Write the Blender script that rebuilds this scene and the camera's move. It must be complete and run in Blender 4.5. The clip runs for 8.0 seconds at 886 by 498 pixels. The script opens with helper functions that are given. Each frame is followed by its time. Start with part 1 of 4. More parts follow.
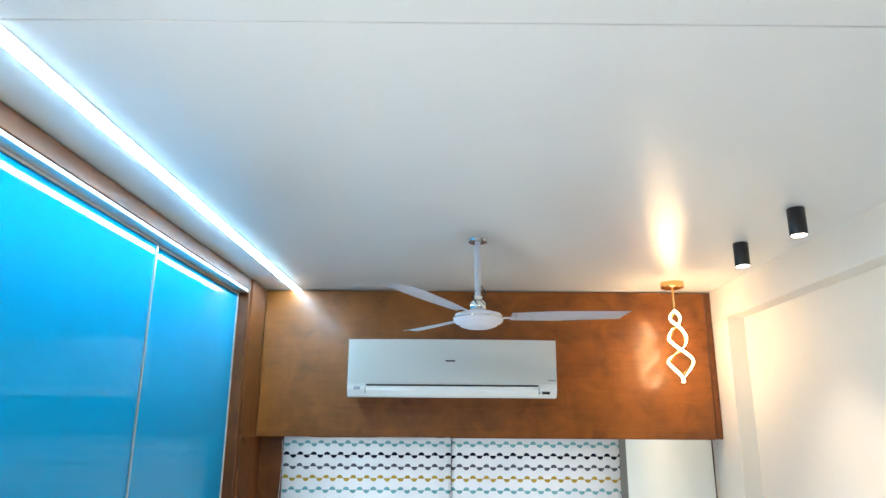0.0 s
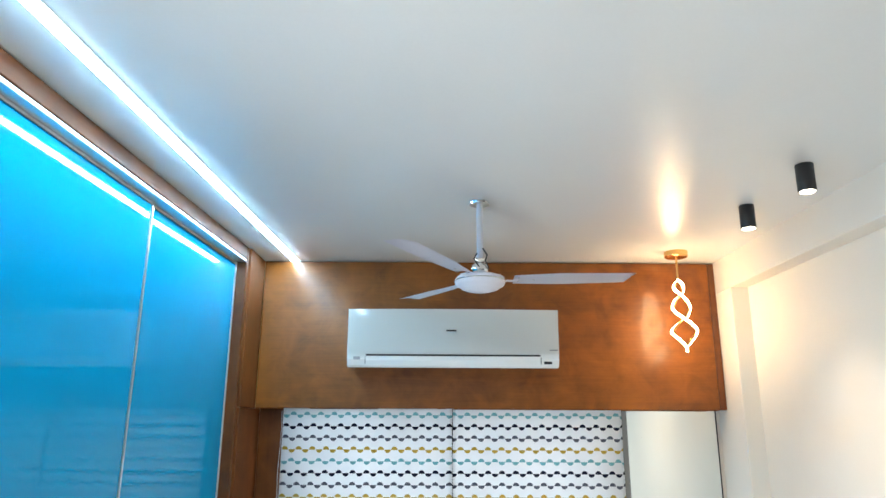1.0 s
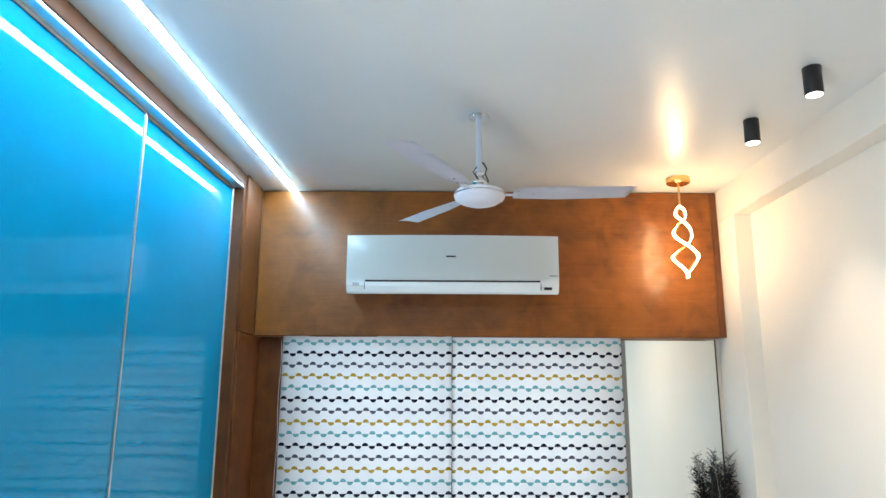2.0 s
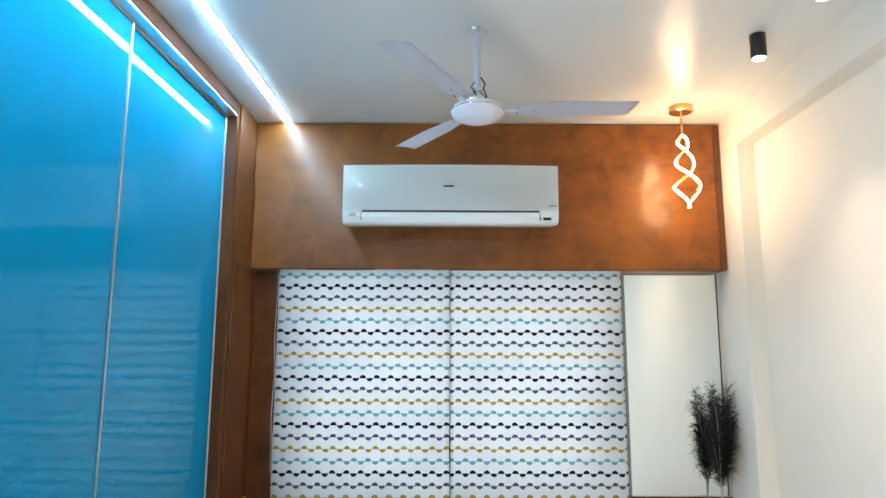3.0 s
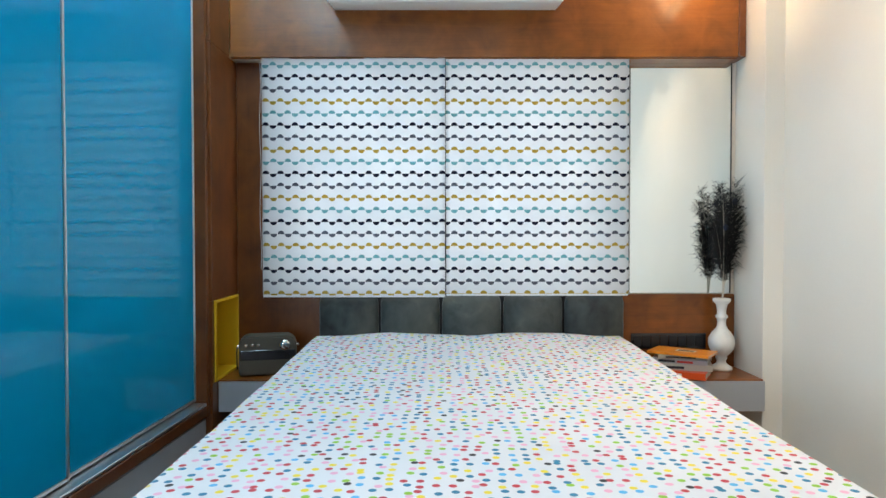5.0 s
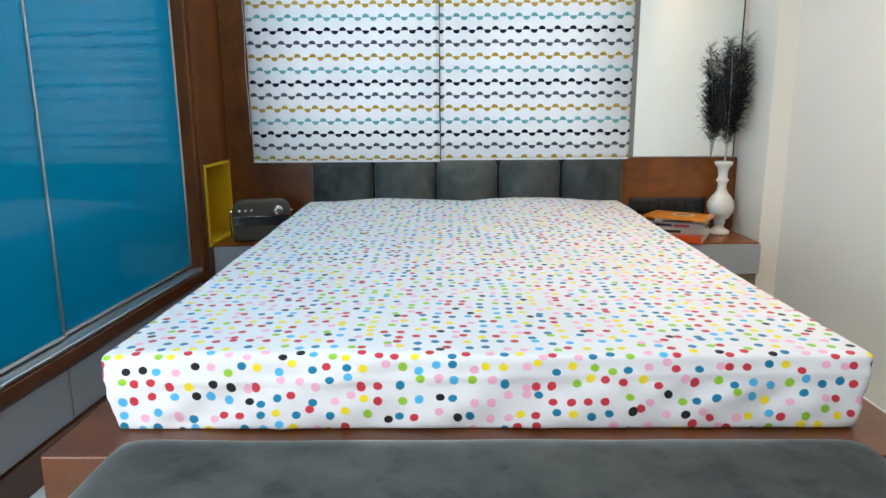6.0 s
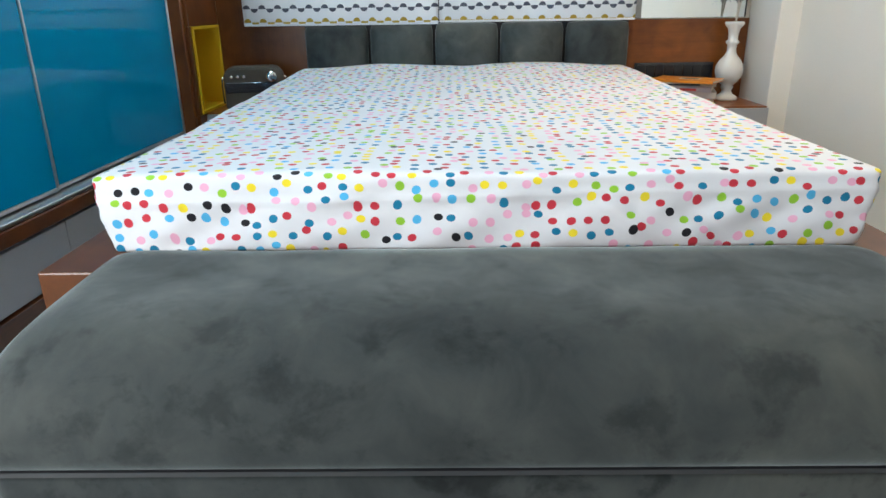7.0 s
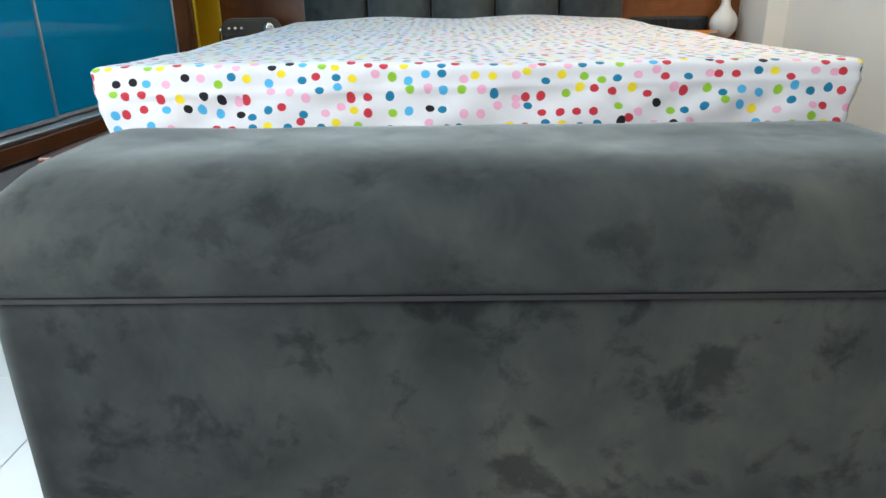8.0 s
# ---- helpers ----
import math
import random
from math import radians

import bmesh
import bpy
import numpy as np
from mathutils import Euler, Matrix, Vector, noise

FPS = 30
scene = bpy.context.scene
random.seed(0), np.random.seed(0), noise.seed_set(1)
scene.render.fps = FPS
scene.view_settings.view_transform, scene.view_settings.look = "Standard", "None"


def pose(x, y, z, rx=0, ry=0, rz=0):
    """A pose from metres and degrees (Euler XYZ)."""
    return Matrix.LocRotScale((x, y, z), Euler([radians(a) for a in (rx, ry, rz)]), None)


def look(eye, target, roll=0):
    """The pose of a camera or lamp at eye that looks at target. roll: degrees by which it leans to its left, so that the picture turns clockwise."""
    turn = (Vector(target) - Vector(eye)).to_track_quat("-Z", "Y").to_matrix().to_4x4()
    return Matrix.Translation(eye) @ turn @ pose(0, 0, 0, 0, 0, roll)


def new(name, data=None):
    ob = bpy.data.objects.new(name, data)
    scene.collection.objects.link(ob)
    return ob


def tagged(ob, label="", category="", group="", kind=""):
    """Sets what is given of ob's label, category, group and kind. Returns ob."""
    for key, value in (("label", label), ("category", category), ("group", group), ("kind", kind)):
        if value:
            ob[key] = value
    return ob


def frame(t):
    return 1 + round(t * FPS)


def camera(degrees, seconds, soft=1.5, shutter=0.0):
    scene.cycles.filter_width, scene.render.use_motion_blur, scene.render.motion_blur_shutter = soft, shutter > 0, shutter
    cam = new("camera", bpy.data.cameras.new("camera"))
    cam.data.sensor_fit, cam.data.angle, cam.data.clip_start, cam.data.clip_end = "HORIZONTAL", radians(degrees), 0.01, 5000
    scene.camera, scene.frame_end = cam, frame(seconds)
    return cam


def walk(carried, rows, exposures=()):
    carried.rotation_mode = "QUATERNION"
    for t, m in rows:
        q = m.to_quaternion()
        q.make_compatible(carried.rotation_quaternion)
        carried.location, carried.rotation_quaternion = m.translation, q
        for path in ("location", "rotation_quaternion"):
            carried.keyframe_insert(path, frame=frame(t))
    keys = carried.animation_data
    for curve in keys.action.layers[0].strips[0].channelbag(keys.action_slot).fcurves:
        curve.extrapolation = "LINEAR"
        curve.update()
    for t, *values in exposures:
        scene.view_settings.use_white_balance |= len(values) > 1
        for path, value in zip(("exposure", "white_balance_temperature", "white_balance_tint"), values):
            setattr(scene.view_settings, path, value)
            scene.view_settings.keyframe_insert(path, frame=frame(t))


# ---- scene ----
cam = camera(67.0, 8.0)
PATH = [
    (0, (-0.166, -3.716, 1.999), (-0.161, -1.786, 2.525), 0.4),
    (0.5, (-0.169, -3.671, 1.953), (-0.163, -1.743, 2.483), 0.4),
    (1, (-0.172, -3.64, 1.893), (-0.165, -1.704, 2.397), 0.3),
    (1.5, (-0.168, -3.606, 1.816), (-0.163, -1.66, 2.276), 0.3),
    (1.7, (-0.167, -3.587, 1.766), (-0.162, -1.636, 2.206), 0.3),
    (2.8, (-0.154, -3.497, 1.548), (-0.148, -1.524, 1.879), 0.2),
    (3, (-0.154, -3.476, 1.51), (-0.147, -1.501, 1.829), 0.2),
    (3.5, (-0.139, -3.432, 1.406), (-0.138, -1.449, 1.664), 0.2),
    (4, (-0.143, -3.36, 1.268), (-0.139, -1.368, 1.453), 0.1),
    (4.5, (-0.132, -3.311, 1.179), (-0.129, -1.313, 1.269), 0.1),
    (4.7, (-0.132, -3.288, 1.120), (-0.126, -1.288, 1.168), 0.0),
    (5.8, (-0.062, -3.210, 1.078), (-0.080, -1.240, 0.732), -0.3),
    (6, (-0.062, -3.206, 1.043), (-0.081, -1.249, 0.633), -0.4),
    (6.5, (-0.067, -3.205, 0.955), (-0.086, -1.291, 0.376), -0.6),
    (7, (-0.058, -3.219, 0.874), (-0.081, -1.34, 0.19), -0.8),
    (7.5, (-0.045, -3.266, 0.777), (-0.069, -1.394, 0.075), -0.7),
    (8, (-0.043, -3.317, 0.69), (-0.066, -1.443, -0.007), -0.8),
]
walk(cam, [(t, look(eye, target, roll)) for t, eye, target, roll in PATH], exposures=[(0, 0.27), (8, 0.27)])

# ---------- world, lights ----------
world = bpy.data.worlds.new("world")
world.use_nodes = True
world.node_tree.nodes["Background"].inputs[0].default_value = (0.5, 0.55, 0.6, 1)
world.node_tree.nodes["Background"].inputs[1].default_value = 0.05
scene.world = world

LED_GLOW = 74.0
SPIRAL_GLOW = 104.0
SPOT_WATTS = 40.0
DOWN_WATTS = 1.2
BLIND_WATTS = 10.0
LEFT_FILL_WATTS = 68.0

# room, in metres: y = 0 near the bed wall, the camera looks to +y
CEIL = 2.775
WALL_R = 1.458
WALL_L = -1.95
WALL_B = 0.15
WALL_F = -4.70
PANEL_Y = 0.025
PANEL_X0, PANEL_X1 = -1.155, 1.362
PANEL_Z = 1.968
LEDGE = 0.80


# ---------- materials ----------
def material(name):
    m = bpy.data.materials.new(name)
    m.use_nodes = True
    return m, m.node_tree, m.node_tree.nodes["Principled BSDF"]


def node(nt, kind, links=(), **values):
    """A node; links: (input, output socket) pairs; values: attributes."""
    n = nt.nodes.new(kind)
    for key, value in values.items():
        setattr(n, key, value)
    for where, what in links:
        if isinstance(what, bpy.types.NodeSocket):
            nt.links.new(what, n.inputs[where])
        else:
            n.inputs[where].default_value = what
    return n


def maths(nt, op, a, b=0.0, c=0.0):
    return node(nt, "ShaderNodeMath", [(0, a), (1, b), (2, c)], operation=op).outputs[0]


def ramp(nt, fac, stops, constant=False):
    r = node(nt, "ShaderNodeValToRGB", [(0, fac)])
    e = r.color_ramp.elements
    e[0].position, e[0].color = stops[0][0], (*stops[0][1], 1)
    e[1].position, e[1].color = stops[-1][0], (*stops[-1][1], 1)
    for p, col in stops[1:-1]:
        k = e.new(p)
        k.color = (*col, 1)
    if constant:
        r.color_ramp.interpolation = "CONSTANT"
    return r.outputs[0]


def coords(nt, which="Object", scale=(1, 1, 1)):
    tc = node(nt, "ShaderNodeTexCoord")
    return node(nt, "ShaderNodeMapping", [("Vector", tc.outputs[which]), ("Scale", scale)]).outputs[0]


def noise_tex(nt, vec, scale, detail=4.0, rough=0.55, distort=0.0):
    return node(nt, "ShaderNodeTexNoise", [("Vector", vec), ("Scale", scale), ("Detail", detail), ("Roughness", rough), ("Distortion", distort)]).outputs["Fac"]


def bump(nt, bsdf, height, strength, distance=0.002):
    b = node(nt, "ShaderNodeBump", [("Height", height), ("Strength", strength), ("Distance", distance)])
    nt.links.new(b.outputs[0], bsdf.inputs["Normal"])


def plain(name, colour, rough=0.5, metal=0.0, vary=0.08, grain=60.0, relief=0.05, coat=0.0, spec=0.5, sheen=0.0):
    """A surface of one colour with fine mottling, large soft stains and relief."""
    m, nt, b = material(name)
    v = coords(nt)
    small, large = noise_tex(nt, v, grain), noise_tex(nt, v, 2.3, 3)
    mix = maths(nt, "ADD", maths(nt, "MULTIPLY", small, 0.4), maths(nt, "MULTIPLY", large, 0.6))
    lo, hi = [c * (1 - vary) for c in colour], [min(1, c * (1 + vary)) for c in colour]
    nt.links.new(ramp(nt, mix, [(0.3, lo), (0.7, hi)]), b.inputs["Base Color"])
    r = maths(nt, "MULTIPLY_ADD", large, 0.15, rough - 0.075)
    nt.links.new(r, b.inputs["Roughness"])
    b.inputs["Metallic"].default_value = metal
    b.inputs["Coat Weight"].default_value = coat
    b.inputs["Coat Roughness"].default_value = 0.05
    b.inputs["Specular IOR Level"].default_value = spec
    b.inputs["Sheen Weight"].default_value = sheen
    if relief:
        bump(nt, b, small, relief)
    return m


def glow(name, colour, strength):
    m, nt, b = material(name)
    b.inputs["Base Color"].default_value = (0.9, 0.9, 0.9, 1)
    b.inputs["Emission Color"].default_value = (*colour, 1)
    b.inputs["Emission Strength"].default_value = strength
    return m


def veneer(name, along, dark, light, rough=0.33):
    """Polished wood veneer, the grain along one axis, with stains and pores."""
    m, nt, b = material(name)
    s = [14, 14, 14]
    s["xyz".index(along)] = 1.1
    v = coords(nt, scale=s)
    fine = [150, 150, 150]
    fine["xyz".index(along)] = 5
    w = coords(nt, scale=fine)
    rnd = node(nt, "ShaderNodeObjectInfo").outputs["Random"]
    shift = node(nt, "ShaderNodeVectorMath", [(0, v), (1, node(nt, "ShaderNodeCombineXYZ", [(0, maths(nt, "MULTIPLY", rnd, 30.0)), (1, maths(nt, "MULTIPLY", rnd, 17.0))]).outputs[0])], operation="ADD").outputs[0]
    band, pore = noise_tex(nt, shift, 1.0, 6, 0.6, 1.2), noise_tex(nt, w, 1.0, 2)
    blotch = noise_tex(nt, coords(nt), 2.1, 3, 0.5, 0.4)
    knot = noise_tex(nt, coords(nt), 8.0, 5, 0.6, 0.6)
    f = maths(nt, "ADD", maths(nt, "MULTIPLY", band, 0.15), maths(nt, "ADD", maths(nt, "MULTIPLY", pore, 0.09), maths(nt, "ADD", maths(nt, "MULTIPLY", blotch, 0.44), maths(nt, "MULTIPLY", knot, 0.34))))
    mid = [(a + c) / 2 for a, c in zip(dark, light)]
    nt.links.new(ramp(nt, f, [(0.36, dark), (0.5, mid), (0.66, light)]), b.inputs["Base Color"])
    nt.links.new(maths(nt, "MULTIPLY_ADD", blotch, 0.12, rough - 0.06), b.inputs["Roughness"])
    b.inputs["Coat Weight"].default_value = 0.4
    b.inputs["Coat Roughness"].default_value = 0.21
    b.inputs["Specular IOR Level"].default_value = 0.3
    bump(nt, b, pore, 0.015, 0.001)
    return m


def velvet(name, tone=1.15, marks=0.85):
    """Grey velvet: the pile is brushed into soft light and dark patches and a few short smudges; the base colour is
    scaled per piece.
    """
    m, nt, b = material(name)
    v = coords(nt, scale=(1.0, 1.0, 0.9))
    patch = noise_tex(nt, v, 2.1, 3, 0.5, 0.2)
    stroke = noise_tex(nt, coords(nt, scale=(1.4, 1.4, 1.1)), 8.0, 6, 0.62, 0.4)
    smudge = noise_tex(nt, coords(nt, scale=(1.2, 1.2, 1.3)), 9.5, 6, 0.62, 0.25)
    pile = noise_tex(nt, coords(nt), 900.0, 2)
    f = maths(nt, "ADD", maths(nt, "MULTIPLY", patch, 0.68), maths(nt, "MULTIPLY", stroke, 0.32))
    body = ramp(nt, f, [(p, [tone * c for c in col]) for p, col in ((0.34, (0.013, 0.0145, 0.015)), (0.45, (0.024, 0.027, 0.0265)), (0.56, (0.037, 0.040, 0.037)), (0.68, (0.058, 0.060, 0.051)))])
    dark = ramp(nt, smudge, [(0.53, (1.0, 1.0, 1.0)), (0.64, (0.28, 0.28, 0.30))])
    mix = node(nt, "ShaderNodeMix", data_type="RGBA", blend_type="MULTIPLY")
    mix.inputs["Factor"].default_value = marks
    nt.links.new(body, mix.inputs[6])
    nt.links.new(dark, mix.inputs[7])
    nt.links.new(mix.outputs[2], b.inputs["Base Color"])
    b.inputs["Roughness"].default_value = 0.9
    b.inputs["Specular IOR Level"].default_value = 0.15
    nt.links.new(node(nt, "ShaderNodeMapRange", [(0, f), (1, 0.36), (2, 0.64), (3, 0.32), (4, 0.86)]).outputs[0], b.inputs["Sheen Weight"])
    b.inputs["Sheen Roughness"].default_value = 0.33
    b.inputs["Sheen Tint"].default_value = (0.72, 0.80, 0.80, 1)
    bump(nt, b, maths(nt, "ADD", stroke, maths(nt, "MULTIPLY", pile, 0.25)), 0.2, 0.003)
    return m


def dotted_sheet(name):
    """White cotton printed with round dots of seven colours, by the cloth's own flat layout in metres."""
    m, nt, b = material(name)
    uv = node(nt, "ShaderNodeUVMap", uv_map="cloth").outputs[0]
    vor = node(nt, "ShaderNodeTexVoronoi", [("Vector", uv), ("Scale", 29.3), ("Randomness", 0.64)], voronoi_dimensions="2D", feature="F1")
    inside = maths(nt, "SUBTRACT", 0.276, vor.outputs["Distance"])
    mask = node(nt, "ShaderNodeMapRange", [(0, inside), (1, 0.0), (2, 0.03)]).outputs[0]
    pick = node(nt, "ShaderNodeSeparateColor", [(0, vor.outputs["Color"])]).outputs[0]
    cols = ramp(nt, pick, [(0.0, (0.55, 0.035, 0.055)), (0.22, (0.85, 0.68, 0.03)), (0.38, (0.008, 0.19, 0.34)), (0.56, (0.08, 0.44, 0.74)), (0.66, (0.28, 0.55, 0.04)), (0.77, (0.82, 0.42, 0.58)), (0.94, (0.01, 0.01, 0.014))], True)
    weave = noise_tex(nt, uv, 900.0, 2)
    soft = noise_tex(nt, uv, 3.0, 3)
    white = ramp(nt, soft, [(0.3, (0.69, 0.70, 0.725)), (0.7, (0.76, 0.765, 0.785))])
    mix = node(nt, "ShaderNodeMix", data_type="RGBA")
    nt.links.new(mask, mix.inputs["Factor"])
    nt.links.new(white, mix.inputs[6])
    nt.links.new(cols, mix.inputs[7])
    nt.links.new(mix.outputs[2], b.inputs["Base Color"])
    b.inputs["Roughness"].default_value = 0.85
    b.inputs["Specular IOR Level"].default_value = 0.25
    b.inputs["Sheen Weight"].default_value = 0.15
    bump(nt, b, maths(nt, "ADD", maths(nt, "MULTIPLY", weave, 0.15), noise_tex(nt, uv, 22.0, 4)), 0.18, 0.004)
    return m


def half_moon_blind(name, lift, phase):
    """White cloth printed with rows of half discs that lie above and below a line, in four colours by turns."""
    m, nt, b = material(name)
    tc = node(nt, "ShaderNodeTexCoord").outputs["Object"]
    xyz = node(nt, "ShaderNodeSeparateXYZ", [(0, tc)])
    row_h, period, radius = 0.0591, 0.0722, 0.0164
    z = maths(nt, "ADD", xyz.outputs[2], lift)
    row = maths(nt, "FLOOR", maths(nt, "DIVIDE", z, row_h))
    v = maths(nt, "SUBTRACT", z, maths(nt, "MULTIPLY", maths(nt, "ADD", row, 0.5), row_h))
    turn = maths(nt, "DIVIDE", maths(nt, "MODULO", maths(nt, "ADD", row, 40.0), 4.0), 4.0)
    jump = maths(nt, "MULTIPLY", maths(nt, "GREATER_THAN", turn, 0.7), 0.5)
    offs = maths(nt, "ADD", phase, jump)
    p = maths(nt, "FRACT", maths(nt, "ADD", maths(nt, "DIVIDE", xyz.outputs[0], period), maths(nt, "ADD", 40.0, offs)))
    shape = None
    for centre, sign in ((0.25, 1.0), (0.75, -1.0)):
        d = maths(nt, "MULTIPLY", maths(nt, "SUBTRACT", p, centre), period)
        dist = maths(nt, "SQRT", maths(nt, "ADD", maths(nt, "MULTIPLY", d, d), maths(nt, "MULTIPLY", v, v)))
        disc = maths(nt, "LESS_THAN", dist, radius)
        side = maths(nt, "GREATER_THAN", maths(nt, "MULTIPLY", v, sign), -0.001)
        one = maths(nt, "MULTIPLY", disc, side)
        shape = one if shape is None else maths(nt, "MAXIMUM", shape, one)
    cols = ramp(nt, maths(nt, "ADD", turn, 0.02), [(0.0, (0.50, 0.36, 0.07)), (0.25, (0.12, 0.13, 0.165)), (0.5, (0.018, 0.020, 0.040)), (0.75, (0.19, 0.44, 0.47))], True)
    weave = noise_tex(nt, tc, 600.0, 2)
    soft = noise_tex(nt, tc, 4.0, 3)
    white = ramp(nt, soft, [(0.3, (0.74, 0.76, 0.78)), (0.7, (0.83, 0.84, 0.85))])
    mix = node(nt, "ShaderNodeMix", data_type="RGBA")
    nt.links.new(shape, mix.inputs["Factor"])
    nt.links.new(white, mix.inputs[6])
    nt.links.new(cols, mix.inputs[7])
    nt.links.new(mix.outputs[2], b.inputs["Base Color"])
    through_cloth = node(nt, "ShaderNodeBsdfTranslucent", [("Color", mix.outputs[2])])
    both = node(nt, "ShaderNodeMixShader", [(0, 0.35), (1, b.outputs[0]), (2, through_cloth.outputs[0])])
    nt.links.new(both.outputs[0], nt.nodes["Material Output"].inputs["Surface"])
    b.inputs["Roughness"].default_value = 0.9
    b.inputs["Specular IOR Level"].default_value = 0.2
    bump(nt, b, maths(nt, "ADD", weave, noise_tex(nt, tc, 30.0, 3)), 0.12, 0.002)
    return m


def lacquered_glass(name):
    """Back-painted blue glass: even colour below a clear mirror-smooth face, with faint smears."""
    m, nt, b = material(name)
    v = coords(nt)
    smear = noise_tex(nt, v, 3.0, 5, 0.6)
    nt.links.new(ramp(nt, smear, [(0.3, (0.000, 0.268, 0.495)), (0.7, (0.000, 0.288, 0.530))]), b.inputs["Base Color"])
    b.inputs["Roughness"].default_value = 0.0
    b.inputs["IOR"].default_value = 1.33
    return m


WHITE_PAINT = plain("wall_paint", (0.78, 0.735, 0.66), 0.55, vary=0.03, grain=180, relief=0.04)
# dark paint for an unseen wall, chosen to soak up fill light
SOAK_PAINT = plain("fill_soak_paint", (0.13, 0.11, 0.095), 0.6, vary=0.05, grain=160, relief=0.04)
# tone of the unseen back wall, set to steer bounced light
BACK_PAINT = plain("beige_paint", (0.36, 0.33, 0.30), 0.6, vary=0.04, grain=160, relief=0.04)
CEIL_PAINT = plain("ceiling_paint", (0.72, 0.72, 0.70), 0.34, vary=0.025, grain=90, relief=0.02)
WOOD = veneer("veneer_across", "x", (0.095, 0.0230, 0.0024), (0.325, 0.100, 0.0105), 0.42)
WOOD_UP = veneer("veneer_upright", "z", (0.062, 0.0160, 0.0022), (0.200, 0.056, 0.0085), 0.40)
WOOD_ALONG = veneer("veneer_lengthwise", "y", (0.050, 0.0140, 0.0030), (0.165, 0.047, 0.0090), 0.40)
GLASS_BLUE = lacquered_glass("blue_lacquered_glass")
ALU = plain("brushed_aluminium", (0.78, 0.78, 0.78), 0.32, 1.0, vary=0.04, grain=220)
GREY_LAM = plain("grey_laminate", (0.36, 0.37, 0.40), 0.42, vary=0.03, grain=150, relief=0.02)
YELLOW = plain("yellow_laminate", (0.72, 0.46, 0.015), 0.4, vary=0.05, grain=120, relief=0.03)
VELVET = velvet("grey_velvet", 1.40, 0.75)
# same velvet, base colour raised to imitate overhead light on the lid
VELVET_LID = velvet("grey_velvet_lit_lid", 1.5, 0.5)
# same velvet in a paler base colour, painted-in light on the pads
VELVET_PAD = velvet("grey_velvet_lit_pads", 2.4, 0.25)
SHEET = dotted_sheet("dotted_cotton")
BLIND_A = half_moon_blind("half_moon_print", 0.0153, 0.22)
BLIND_B = half_moon_blind("half_moon_print_shifted", 0.0223, 0.915)
HEM = plain("white_cotton", (0.78, 0.79, 0.80), 0.9, vary=0.03, grain=300)
AC_WHITE = plain("glossy_white_plastic", (0.90, 0.91, 0.89), 0.06, vary=0.012, grain=80, relief=0.0, coat=0.4)
AC_MATT = plain("satin_white_plastic", (0.84, 0.85, 0.83), 0.35, vary=0.02, relief=0.01)
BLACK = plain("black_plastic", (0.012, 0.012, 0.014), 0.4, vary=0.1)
GLOSS_BLACK = plain("black_switch_glass", (0.010, 0.011, 0.015), 0.12, vary=0.1, relief=0.0, coat=0.6)
FAN_WHITE = plain("white_enamel", (0.72, 0.72, 0.80), 0.35, vary=0.04, grain=90, relief=0.03)
CHROME = plain("chrome", (0.80, 0.80, 0.80), 0.12, 1.0, vary=0.03)
MIRROR = plain("mirror_silver", (0.86, 0.90, 0.885), 0.0, 1.0, vary=0.003, relief=0.0)
MIRROR.node_tree.nodes["Principled BSDF"].inputs["Roughness"].links and MIRROR.node_tree.links.remove(MIRROR.node_tree.nodes["Principled BSDF"].inputs["Roughness"].links[0])
MIRROR.node_tree.nodes["Principled BSDF"].inputs["Roughness"].default_value = 0.015
GOLD = plain("brass_gold", (0.80, 0.50, 0.20), 0.25, 1.0, vary=0.05)
MARBLE = plain("white_marble", (0.74, 0.72, 0.68), 0.3, vary=0.12, grain=14, relief=0.03, coat=0.2)
TILE = plain("white_vitrified_tile", (0.72, 0.74, 0.73), 0.14, vary=0.03, grain=25, relief=0.0, coat=0.3)
GROUT = plain("grey_grout", (0.30, 0.30, 0.29), 0.9, vary=0.1)
FEATHER = plain("dark_feather", (0.006, 0.0055, 0.005), 0.6, vary=0.5, grain=40, spec=0.3)
QUILL = plain("feather_quill", (0.55, 0.50, 0.42), 0.5)
EYE_BLUE = plain("feather_eye", (0.005, 0.014, 0.05), 0.35, vary=0.3)
RADIO_GREY = plain("taupe_leather", (0.082, 0.070, 0.054), 0.5, vary=0.15, grain=400, relief=0.2, spec=0.35)
RADIO_BAND = plain("radio_speaker_band", (0.010, 0.011, 0.018), 0.25, vary=0.2, coat=0.4)
PAPER = plain("book_pages", (0.66, 0.60, 0.50), 0.9, vary=0.1, grain=300)
LED_MAT = glow("led_diffuser", (0.50, 0.80, 1.0), LED_GLOW)
SPIRAL_MAT = glow("warm_led_tube", (1.0, 0.69, 0.36), SPIRAL_GLOW)
LENS_MAT = glow("spot_lens", (1.0, 0.86, 0.66), 14.0)
DOWN_MAT = glow("downlight_lens", (1.0, 0.92, 0.82), 60.0)


# ---------- mesh helpers ----------
ORIGIN = {}


def thing(name, x, y, z, label, category, group="", kind=""):
    ob = new(name)
    ob.location = (x, y, z)
    ob.empty_display_size = 0.1
    ORIGIN[ob] = Vector((x, y, z))
    return tagged(ob, label, category, group, kind)


